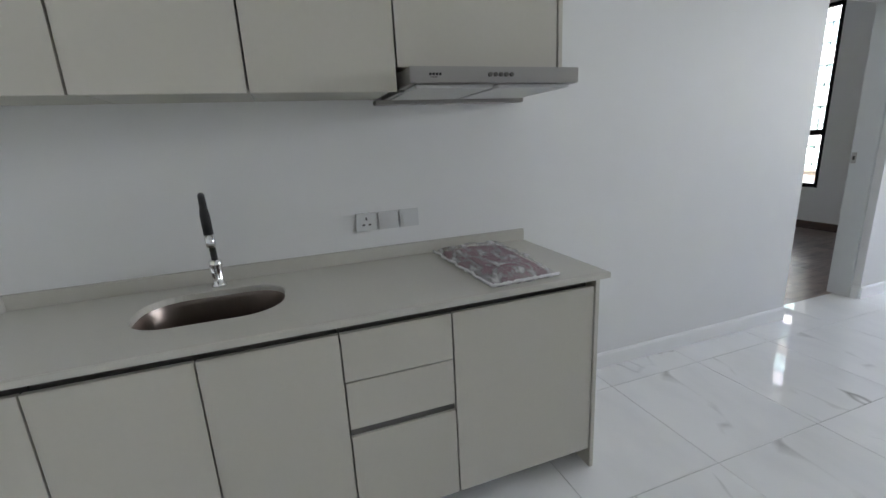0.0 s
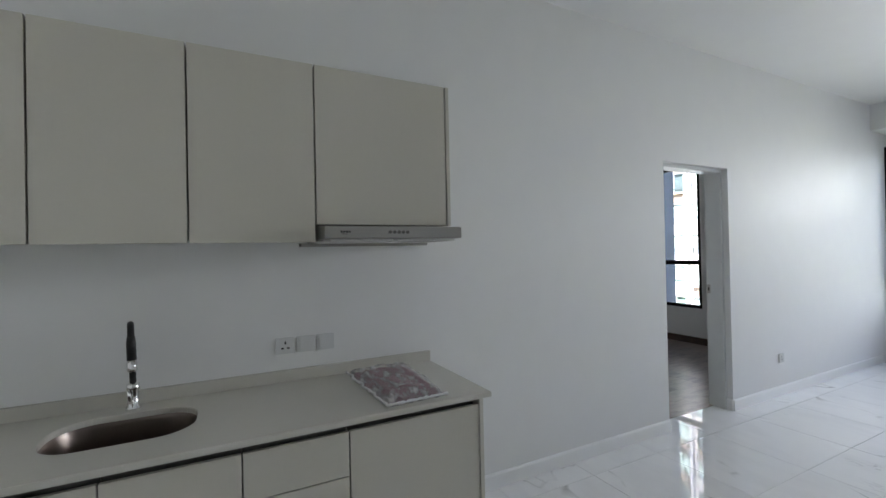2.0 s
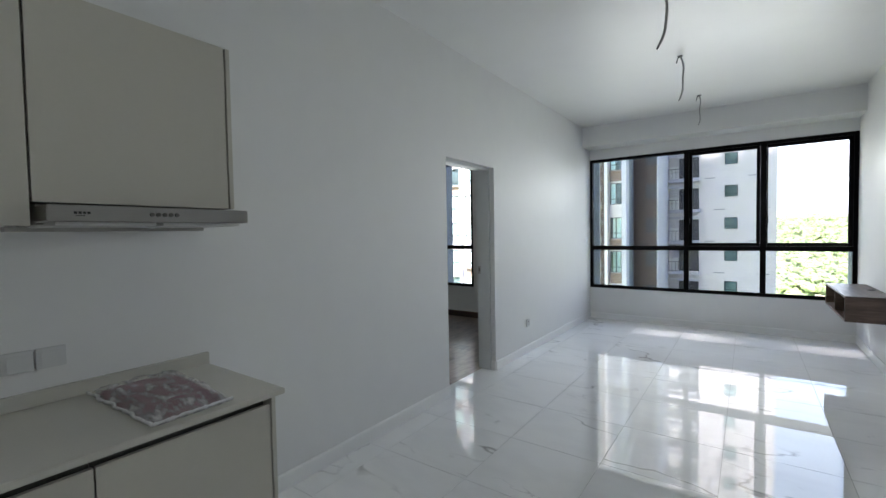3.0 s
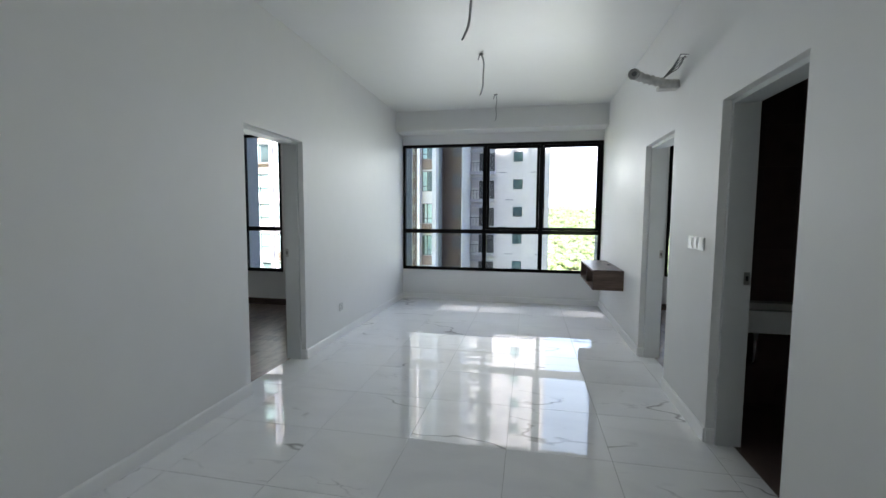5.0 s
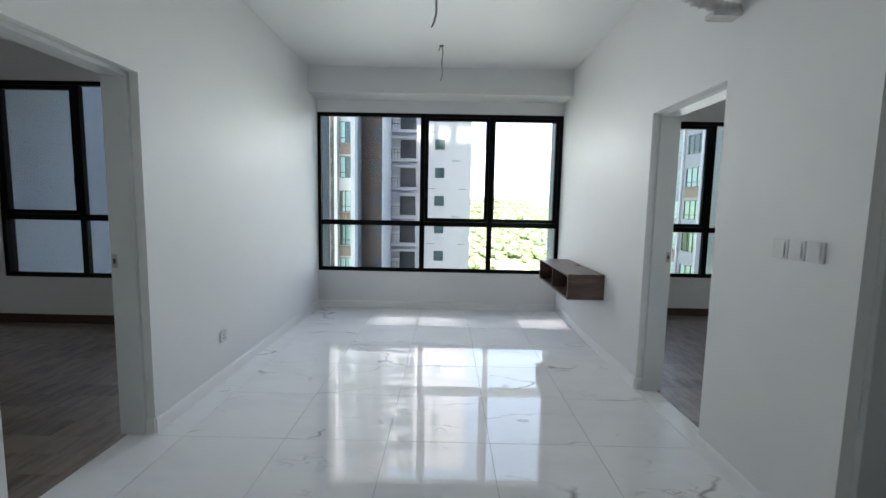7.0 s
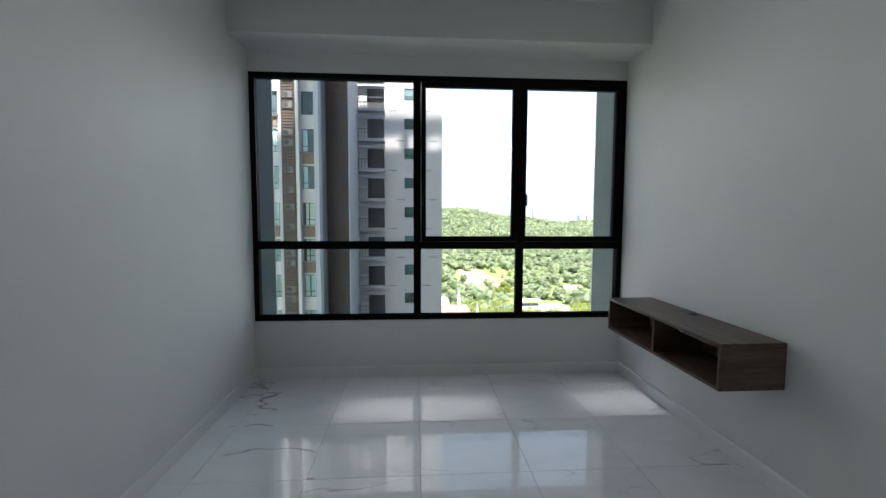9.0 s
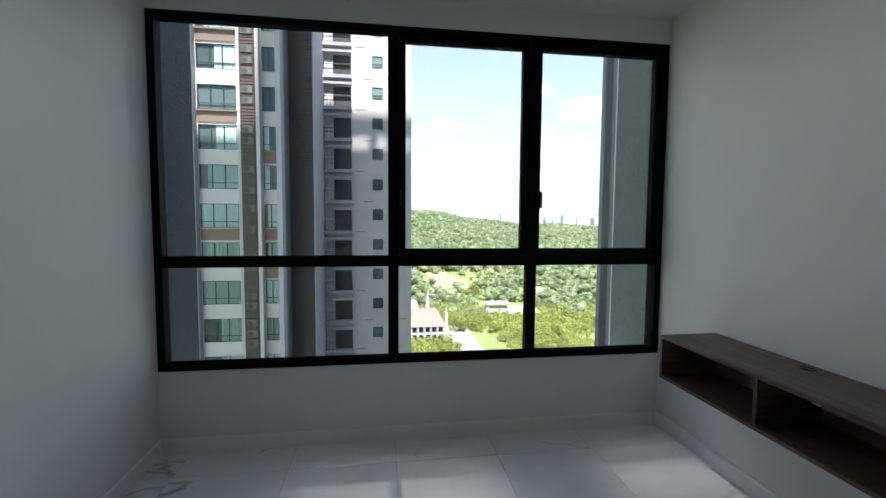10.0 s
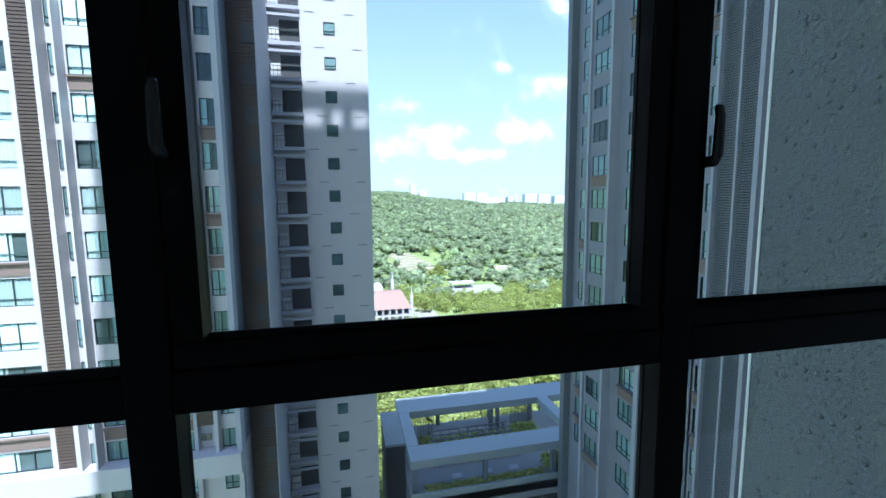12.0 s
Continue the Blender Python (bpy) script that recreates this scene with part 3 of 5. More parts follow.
part("tap", tube([(3.68, 2.43, 0.95), (3.68, 2.36, 0.95), (3.68, 2.31, 0.93)], 0.012, 10), M_CHROME, basin, "chrome wall tap", smooth=True)

# ---- kitchen ----
FX = 0.612                             # door fronts
top = thing("worktop", (0.32, -1.29, 0.81), "cream quartz kitchen worktop with upstands", "worktop")
bm = bmesh.new()
loop_a = [bm.verts.new((x, y, 0.84)) for x, y in ((0.001, YK + 0.001), (0.635, YK + 0.001), (0.635, -0.262), (0.001, -0.262))]
hole = rounded_rect(0.135, 0.455, -1.84, -1.385, 0.13)
loop_b = [bm.verts.new((x, y, 0.84)) for x, y in hole]
es = [bm.edges.new((lp[i], lp[(i + 1) % len(lp)])) for lp in (loop_a, loop_b) for i in range(len(lp))]
bmesh.ops.triangle_fill(bm, use_beauty=True, edges=es)
ex = bmesh.ops.extrude_face_region(bm, geom=bm.faces[:])
bmesh.ops.translate(bm, verts=[v for v in ex["geom"] if isinstance(v, bmesh.types.BMVert)], vec=(0, 0, -0.022))
bmesh.ops.recalc_face_normals(bm, faces=bm.faces[:])
rim = [e for e in bm.edges if e.verts[0].co.z > 0.83 and e.verts[1].co.z > 0.83 and e.calc_face_angle(0) > 1.0]
bmesh.ops.bevel(bm, geom=rim, offset=0.003, segments=2, affect="EDGES")
part("slab", bm, M_QUARTZ, top)
part("upstand", boxes("upstand", [(0.001, 0.02, YK + 0.02, -0.262, 0.84, 0.895)], 0.002), M_QUARTZ, top)
part("upstand", boxes("upstand", [(0.001, 0.635, YK + 0.001, YK + 0.02, 0.84, 0.895)], 0.002), M_QUARTZ, top)

sink = thing("sink", (0.295, -1.61, 0.65), "undermounted brushed steel sink bowl in the worktop", "sink")
bm = bmesh.new()
cx, cy = 0.295, -1.6125
rings = []
for z, s in ((0.817, 1.03), (0.80, 1.0), (0.70, 0.97), (0.665, 0.93), (0.655, 0.8), (0.652, 0.15)):
    rings.append([bm.verts.new((cx + (x - cx) * s, cy + (y - cy) * s, z)) for x, y in hole])
for a, b in zip(rings, rings[1:]):
    for i in range(len(hole)):
        bm.faces.new((a[i], b[i], b[(i + 1) % len(hole)], a[(i + 1) % len(hole)]))
bm.faces.new(rings[-1])
bmesh.ops.recalc_face_normals(bm, faces=bm.faces[:])
part("bowl", bm, M_STEEL_BROWN, sink, smooth=True)
part("strainer", lathe([(0.042, 0), (0.045, 0.004), (0.03, 0.005), (0.01, 0.002)], (cx, cy, 0.653)), M_CHROME, sink, smooth=True)

tap = thing("kitchen_tap", (0.075, -1.62, 0.84), "chrome kitchen tap with a black flexible spout", "tap")
part("base", lathe([(0.027, 0), (0.027, 0.008), (0.02, 0.012), (0.02, 0.075), (0.023, 0.08), (0.023, 0.10), (0.015, 0.105)], (0.075, -1.62, 0.84)), M_CHROME, tap, smooth=True)
part("lever", tube([(0.094, -1.622, 0.872), (0.114, -1.624, 0.878), (0.124, -1.626, 0.90), (0.128, -1.627, 0.925)], [0.011, 0.010, 0.006, 0.005], 10), M_CHROME, tap, smooth=True)
def on_arc(d, z):
    """A point of the spout, d out from the riser over the bowl."""
    return (0.075 + 0.985 * d, -1.62 + 0.155 * d - 0.006 * (z - 0.94) / 0.26, z)


arc = [on_arc(0, 0.94), on_arc(0, 1.05), on_arc(0, 1.12)] + [on_arc(0.06 * (1 - math.cos(a)), 1.12 + 0.07 * math.sin(a)) for a in [math.pi * i / 10 for i in range(1, 10)]] + [on_arc(0.121, 1.11)]
part("spout", tube(arc, 0.0115, 12), M_RUBBER, tap, "black flexible spout", smooth=True)
part("spray_head", tube([on_arc(0.1205, 1.15), on_arc(0.1215, 1.125), on_arc(0.123, 1.06)], [0.013, 0.016, 0.016], 12), M_RUBBER, tap, smooth=True)
part("nozzle", tube([on_arc(0.123, 1.06), on_arc(0.125, 1.02), on_arc(0.1255, 1.015)], [0.0165, 0.0165, 0.012], 12), M_CHROME, tap, "chrome spray nozzle", smooth=True)


def base_unit(y0, y1, fronts, label, side=0.806):
    root = thing("base_cabinet", (0.3, (y0 + y1) / 2, 0), label, "cabinet", "kitchen base cabinets")
    part("body", [(0.002, FX - 0.062, y0 + 0.001, y0 + 0.017, 0.09, side), (0.002, FX - 0.062, y1 - 0.017, y1 - 0.001, 0.09, side), (0.002, FX - 0.022, y0 + 0.017, y1 - 0.017, 0.09, 0.106), (0.002, 0.012, y0 + 0.017, y1 - 0.017, 0.106, 0.806)], M_CARCASS, root)
    part("plinth", [(0.49, 0.505, y0 + 0.001, y1 - 0.001, 0.0, 0.088)], M_KICK, root, "grey recessed plinth")
    part("handle_channel", [(FX - 0.06, FX - 0.05, y0 + 0.001, y1 - 0.001, 0.74, 0.8165), (FX - 0.05, FX - 0.0185, y0 + 0.001, y1 - 0.001, 0.74, 0.745)], M_CHANNEL, root, "dark recessed grip channel")
    for kind, z0, z1 in fronts:
        part(kind, boxes(kind, [(FX - 0.018, FX, y0 + 0.0015, y1 - 0.0015, z0, z1)], 0.001), M_LAMINATE, root)
        if kind == "drawer" and z1 < 0.5:
            part("handle_channel", [(FX - 0.0215, FX - 0.012, y0 + 0.002, y1 - 0.002, z1 - 0.005, z1 + 0.03)], M_CHANNEL, root)


base_unit(YK + 0.001, -2.006, [("door", 0.09, 0.786)], "greige laminate filler cabinet against the end wall")
base_unit(-2.004, -1.626, [("door", 0.09, 0.786)], "greige laminate base cabinet under the sink with a handleless door", 0.63)
base_unit(-1.624, -1.241, [("door", 0.09, 0.786)], "greige laminate base cabinet under the sink with a handleless door", 0.63)
base_unit(-1.239, -0.879, [("drawer", 0.624, 0.786), ("drawer", 0.456, 0.62), ("drawer", 0.09, 0.428)], "greige laminate base cabinet with three drawers")
base_unit(-0.877, -0.313, [("door", 0.09, 0.786)], "greige laminate base cabinet with one wide door")
put("end_panel", boxes("end_panel", [(0.002, FX + 0.004, -0.311, -0.293, 0, 0.817)], 0.0015), M_LAMINATE, "greige laminate panel closing the base cabinets", "panel")


def wall_unit(y0, y1, z0, label, door=True):
    root = thing("wall_cabinet", (0.18, (y0 + y1) / 2, z0), label, "cabinet", "kitchen wall cabinets")
    part("body", [(0.002, 0.348, y0 + 0.001, y1 - 0.001, z0 + 0.012, 2.243)], M_CARCASS if door else M_LAMINATE, root)
    part("door", boxes("door", [(0.351, 0.37, y0 + 0.0025, y1 - 0.0025, z0, 2.245)], 0.001), M_LAMINATE, root)


wall_unit(YK + 0.001, -2.241, 1.50, "narrow greige filler panel beside the end wall", False)
wall_unit(-2.239, -1.846, 1.50, "greige laminate wall cabinet with a plain door")
wall_unit(-1.844, -1.401, 1.50, "greige laminate wall cabinet with a plain door")
wall_unit(-1.399, -0.941, 1.50, "greige laminate wall cabinet with a plain door")
wall_unit(-0.939, -0.323, 1.575, "shorter greige wall cabinet above the cooker hood")
put("cabinet_side_panel", boxes("cabinet_side_panel", [(0.002, 0.372, -0.32, -0.302, 1.575, 2.245)], 0.0015), M_LAMINATE, "greige laminate side panel of the wall cabinets", "panel")

hood = thing("cooker_hood", (0.24, -0.61, 1.50), "slim brushed steel cooker hood under the wall cabinets", "cooker hood")
part("housing", boxes("housing", [(0.003, 0.30, -0.918, -0.302, 1.505, 1.572)], 0.002), M_STEEL, hood)
part("visor", boxes("visor", [(0.30, 0.468, -0.925, -0.298, 1.512, 1.563)], 0.003), M_STEEL, hood)
part("rear_lip", boxes("rear_lip", [(0.003, 0.06, -0.955, -0.285, 1.487, 1.504)], 0.002), M_STEEL, hood)
for y0, y1 in ((-0.90, -0.625), (-0.605, -0.32)):
    part("grease_filter", boxes("grease_filter", [(0.08, 0.44, y0, y1, 1.5, 1.511)], 0.002), M_ACUNIT, hood, "pale filter panel")
for i in range(5):
    part("button", tube([(0.467, -0.65 + 0.02 * i, 1.538), (0.474, -0.65 + 0.02 * i, 1.538)], 0.007, 12), M_CHANNEL, hood, "dark push button")
for i in range(4):
    part("badge_bar", [(0.4675, 0.469, -0.862 + 0.011 * i, -0.854 + 0.011 * i, 1.535, 1.543)], M_DARK, hood)
part("badge_line", [(0.4675, 0.469, -0.858, -0.835, 1.529, 1.531)], M_DARK, hood)


def plate(name, wall_x, out, y0, y1, z0, z1, kind):
    """A wall plate, with holes (socket) or a rocker (switch)."""
    root = thing(name, (wall_x, (y0 + y1) / 2, z0), "white plastic wall socket" if kind == "socket" else "white plastic rocker switch on the wall", "socket" if kind == "socket" else "switch", "wall plates")
    a = sorted((wall_x, wall_x + out * 0.009))
    part("plate", boxes("plate", [(a[0], a[1], y0, y1, z0, z1)], 0.002), M_PLASTIC, root)
    cy, cz = (y0 + y1) / 2, (z0 + z1) / 2
    f = sorted((wall_x + out * 0.0085, wall_x + out * 0.0105))
    if kind == "socket":
        for dy, dz, sy, sz in ((0, 0.014, 0.0035, 0.007), (-0.013, -0.012, 0.006, 0.0035), (0.013, -0.012, 0.006, 0.0035)):
            part("slot", [(f[0], f[1], cy + dy - sy, cy + dy + sy, cz + dz - sz, cz + dz + sz)], M_DARK, root)
    else:
        g = sorted((wall_x + out * 0.0085, wall_x + out * 0.0125))
        part("rocker", boxes("rocker", [(g[0], g[1], y0 + 0.014, y1 - 0.014, z0 + 0.012, z1 - 0.012)], 0.002), M_PLASTIC, root)


plate("wall_socket", 0, 1, -1.072, -0.984, 0.972, 1.05, "socket")
plate("light_switch", 0, 1, -0.976, -0.888, 0.972, 1.05, "switch")
plate("light_switch", 0, 1, -0.882, -0.794, 0.972, 1.05, "switch")
for y in (1.918, 2.01, 2.102):
    plate("light_switch", W, -1, y, y + 0.087, 1.212, 1.298, "switch")
plate("wall_socket", 0, 1, 3.433, 3.52, 0.315, 0.402, "socket")

# a flat parcel in plastic film on the worktop
def parcel_surface(nx, ny, lift, rough, seed, over=0.0):
    bm = bmesh.new()
    c = [Vector((0.045, -0.735, 0)), Vector((0.585, -0.715, 0)), Vector((0.575, -0.455, 0)), Vector((0.045, -0.425, 0))]
    g = []
    for i in range(nx + 1):
        row = []
        for j in range(ny + 1):
            u, v = -over + (1 + 2 * over) * i / nx, -over + (1 + 2 * over) * j / ny
            p = c[0].lerp(c[1], u).lerp(c[3].lerp(c[2], u), v)
            edge = min(u + over, 1 + over - u, v + over, 1 + over - v)
            h = 0.8415 + lift * min(1, max(0.0, edge) * 7) + rough * (0.5 + noise.noise(Vector((p.x * 16, p.y * 16, seed)))) * min(1, 0.15 + edge * 8) + 0.5 * rough * max(0, noise.noise(Vector((p.x * 45, p.y * 30, seed + 7))))
            row.append(bm.verts.new((p.x + 0.006 * noise.noise(Vector((u * 5, v * 5, seed))), p.y + 0.006 * noise.noise(Vector((v * 5, u * 5, seed + 3))), max(0.8412, h))))
        g.append(row)
    for i in range(nx):
        for j in range(ny):
            bm.faces.new((g[i][j], g[i + 1][j], g[i + 1][j + 1], g[i][j + 1]))
    return bm


parcel = thing("wrapped_parcel", (0.31, -0.58, 0.841), "flat mauve parcel wrapped in crumpled clear plastic on the worktop", "parcel")
part("contents", parcel_surface(40, 22, 0.024, 0.008, 1.0, -0.015), M_WOOL, parcel, "mauve folded contents", smooth=True)
part("film", parcel_surface(70, 40, 0.029, 0.014, 4.0, 0.03), M_FILM, parcel, "crumpled clear plastic film")
for nm, a, b in (("side_fold", (0.04, -0.742), (0.598, -0.722)), ("front_fold", (0.598, -0.722), (0.586, -0.452))):
    line = [Vector((a[0] + (b[0] - a[0]) * i / 24, a[1] + (b[1] - a[1]) * i / 24 + 0.02 * noise.noise(Vector((i * 0.45, 2, 0))), 0.851 + 0.003 * noise.noise(Vector((i * 0.5, 0, 5))))) for i in range(25)]
    part(nm, tube(line, [0.0058 + 0.005 * noise.noise(Vector((i * 0.9, 7, 1))) for i in range(25)], 8), M_FOLD, parcel, "white folded edge of the film", smooth=True)

# ---- floating shelf, ceiling cables, pipe stub ----
shelf = thing("floating_shelf", (3.09, 4.865, 0.545), "dark walnut floating media shelf with two open bays on the wall", "shelf")
S0, S1, SX, Z0, Z1, t = 4.245, 5.485, 2.917, 0.545, 0.79, 0.018
for nm, bx in (("top_panel", (SX, W - 0.001, S0, S1, Z1 - t, Z1)), ("bottom_panel", (SX, W - 0.001, S0, S1, Z0, Z0 + t)), ("side_panel", (SX, W - 0.001, S0, S0 + t, Z0 + t, Z1 - t)), ("side_panel", (SX, W - 0.001, S1 - t, S1, Z0 + t, Z1 - t)), ("divider", (SX + 0.004, W - 0.02, 4.848, 4.866, Z0 + t, Z1 - t)), ("back_panel", (W - 0.02, W - 0.008, S0 + t, S1 - t, Z0 + t, Z1 - t))):
    part(nm, boxes(nm, [bx], 0.001), M_SHELF_END if nm in ("side_panel", "divider") else M_SHELF, shelf)
part("grommet", lathe([(0.032, 0), (0.032, 0.003), (0.024, 0.004), (0.022, 0.0005)], (3.205, 4.885, Z1)), M_RUBBER, shelf, "black cable grommet", smooth=True)
part("fixing_rail", boxes("fixing_rail", [(SX + 0.05, SX + 0.07, S0 + 0.05, 4.62, Z1 - t - 0.03, Z1 - t)], 0.001), M_SHELF, shelf)
part("bracket", boxes("bracket", [(SX + 0.045, SX + 0.075, 4.62, 4.65, Z1 - t - 0.025, Z1 - t)], 0.001), M_STEEL, shelf)


def ceiling_cable(x, y, z1, sway, radius, label):
    root = thing("ceiling_cable", (x, y, H), label, "cable", "cables hanging from the ceiling")
    n = 10
    pts = [(x + sway * math.sin(3.2 * i / n) + 0.008 * math.sin(9 * i / n), y + 0.4 * sway * math.sin(5 * i / n), H - (H - z1) * i / n) for i in range(n + 1)]
    part("sheath", tube(pts, radius, 8), M_WIRE, root, smooth=True)
    part("core", tube([pts[-1], (pts[-1][0] - 0.012, pts[-1][1], z1 - 0.02)], radius * 0.7, 6), M_WIRE_DARK, root)
    part("core", tube([(x, y, H), (x - 0.02, y, H - 0.02), (x - 0.03, y, H - 0.06)], radius * 0.8, 6), M_WIRE_DARK, root)
    part("hole_cover", lathe([(0.025, -0.004), (0.025, 0)], (x, y, H), 14), M_WIRE_DARK, root)


ceiling_cable(1.66, 2.0, 2.70, 0.05, 0.009, "grey cable end hanging from a hole in the ceiling")
ceiling_cable(1.625, 3.40, 2.70, 0.03, 0.008, "grey cable end hanging from a hole in the ceiling")
ceiling_cable(1.66, 4.90, 2.76, 0.012, 0.006, "thin pale cable hanging from the ceiling")

stub = thing("pipe_stub", (W, 2.58, 2.50), "grey insulated air conditioner pipe stub with loose wires", "pipe")
pp = [(W + 0.02, 2.60, 2.475), (3.20, 2.59, 2.475), (3.12, 2.57, 2.485), (3.05, 2.56, 2.505), (2.97, 2.54, 2.525), (2.92, 2.49, 2.525), (2.905, 2.43, 2.515)]
def rough_sleeve(points, radius, seed):
    """A lumpy taped sleeve along a line."""
    fine = []
    for a, b in zip(points, points[1:]):
        for i in range(6):
            fine.append(Vector(a).lerp(Vector(b), i / 6))
    fine.append(Vector(points[-1]))
    me = as_mesh("insulation", tube(fine, [radius * (1 + 0.10 * math.sin(i * 1.9 + seed) + 0.06 * (i % 5 == 0)) for i in range(len(fine))], 18))
    for v in me.vertices:
        v.co += 0.007 * Vector((noise.noise(v.co * 34), noise.noise(v.co * 34 + Vector((5, 0, 0))), noise.noise(v.co * 34 + Vector((0, 9, 0)))))
    return me


sleeve = part("insulation", rough_sleeve(pp, 0.034, 1), M_FOIL, stub, smooth=True)
part("tape", tube([Vector(pp[-1]) + Vector((0, 0.018, 0.003)), Vector(pp[-1]) + Vector((0, -0.004, -0.001))], [0.040, 0.041], 16), M_WIRE, sleeve, "grey tape round the end")
part("pipe_end", tube([Vector(pp[-1]) + Vector((0, -0.002, 0)), Vector(pp[-1]) + Vector((-0.001, -0.016, -0.003))], 0.018, 12), M_WIRE_DARK, sleeve, "dark open pipe end")
part("wall_collar", boxes("wall_collar", [(3.12, W, 2.545, 2.64, 2.43, 2.462)], 0.006), M_FOIL, stub)
for i in range(5):
    part("wire", tube([(3.14, 2.56, 2.50), (3.2, 2.54 - 0.01 * i, 2.545 + 0.008 * i), (3.235, 2.50 - 0.012 * i, 2.56 + 0.022 * i), (3.255, 2.47 - 0.03 * i, 2.60 + 0.01 * (i % 3))], 0.0035, 6), M_WIRE_DARK, stub)

# ---- outside of our own block ----
put("rendered_fin", [(-0.16, -0.004, 6.152, 6.6, -6, 9)], M_STUCCO, "grey spatter-rendered fin wall beside the window", "wall", "structure")
put("rendered_fin", [(W + 0.004, W + 0.16, 6.152, 6.655, -6, 9)], M_STUCCO, "grey spatter-rendered fin wall beside the window", "wall", "structure")
for x0, x1, y1 in ((W + 0.001, W + 0.02, 6.655), (-0.02, -0.001, 6.6)):
    put("corner_bead", [(x0, x1, y1, y1 + 0.012, -6, 9)], M_TRIM, "pale corner bead on the edge of the rendered fin", "trim", "structure")
put("rendered_fin", [(-3.6, -3.4, 5.102, 6.9, -6, 9)], M_STUCCO_LIT, "grey rendered wall outside the bedroom window", "wall", "structure")
put("rendered_fin", [(5.96, 6.16, 6.072, 7.1, -6, 9)], M_STUCCO, "grey rendered wall outside the second bedroom", "wall", "structure")
block = thing("home_block", (2, -6, -50), "tall pale block round the flat, unseen and shaped to cast shade", "building")
# unseen upper mass: heights and right-hand wing chosen for the shade they cast
part("upper_floors", [(-11.2, -4.2, -16, 4.9, H + 0.26, 69), (-4.2, 9.5, -16, 4.9, H + 0.26, 85.2), (9.5, 44, -16, 1.9, H + 0.26, 81)], M_PAINT_OUT, block)
# unseen bars whose gaps pattern the shadow edge on the tower opposite
part("roof_screen", [(-4.2, 9.5, 3.9, 4.9, 87.8, 88.6), (-4.2, -2.2, 3.9, 4.9, 85.2, 87.8), (-0.6, 2.6, 3.9, 4.9, 86.9, 87.8), (4.6, 5.4, 3.9, 4.9, 85.2, 87.8), (6.4, 7.4, 3.9, 4.9, 85.2, 87.8), (8.9, 9.5, 3.9, 4.9, 85.2, 87.8)], M_PAINT_OUT, block)
part("lower_floors", [(-11.2, 9.5, -16, 4.9, -50, -0.4), (9.5, 44, -16, 1.9, -50, H + 0.26)], M_PAINT_OUT, block)

# ---- opposite tower ----
ST = 3.12                               # storey height
YF, YL, YB = 39.6, 42.1, 48.7           # front, louvre and rear planes
tower = thing("apartment_tower", (-12, 45, -50), "tall white apartment tower with brown louvres and tinted windows", "building")
part("wall", [(-48, -6.75, YF + 0.62, 58, -50, 30), (-6.75, -4.6, YL + 0.3, 58, -50, 30), (-4.6, 4.31, YB, 58, -50, 30)], M_PAINT_OUT, tower, "white painted wall")
# this return is coloured dark grey to carry the shade on its side
part("return_wall", [(-6.75, -6.66, YF + 0.62, YL + 0.3, -17.6, 30)], M_GREY_OUT, tower, "return wall greyed for the shade on it")
part("return_wall", [(-4.66, -4.56, YL - 0.1, YB, -50, 30)], M_FIN, tower, "light return wall greyed for the shade on it")
for x0, x1, d, m in ((-19.38, -19.02, 0.3, M_PAINT_OUT), (-17.47, -17.18, 1.1, M_PAINT_OUT), (-16.32, -16.18, 1.1, M_PAINT_OUT), (-13.34, -13.23, 0.75, M_FIN), (-10.1, -9.86, 0.3, M_FIN), (-8.57, -8.30, 0.75, M_PAINT_OUT), (-7.05, -6.66, 0.85, M_FIN), (-24.6, -24.3, 0.5, M_FIN), (-27.6, -27.2, 0.5, M_PAINT_OUT)):
    part("fin", [(x0, x1, YF + 0.35 - d, YF + 0.62, -17.6, 30)], m, tower)
part("side_strip", [(-17.18, -16.32, YF + 0.32, YF + 0.62, -17.6, 30)], M_PAINT_OUT, tower)
part("podium_wall", [(-48, -6.7, YF - 0.9, YF + 0.61, -19.3, -17.6)], M_PAINT_OUT, tower)


def louvre(x0, x1, y, z0, z1, step=0.24):
    slats, z = [], z0
    while z < z1:
        slats.append((x0, x1, y, y + 0.06, z, z + step * 0.74))
        z += step
    # flat dark sheet stands for the shade behind the slats
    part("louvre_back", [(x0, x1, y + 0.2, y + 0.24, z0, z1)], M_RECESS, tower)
    part("louvre", slats, M_LOUVRE, tower, "brown horizontal louvre slats", kind="stuff")


louvre(-19.02, -17.47, YF - 0.02, -17.6, 30)
louvre(-9.86, -8.57, YF - 0.02, -15.5, 30)
louvre(-6.66, -4.66, YL + 0.02, -38, 30)


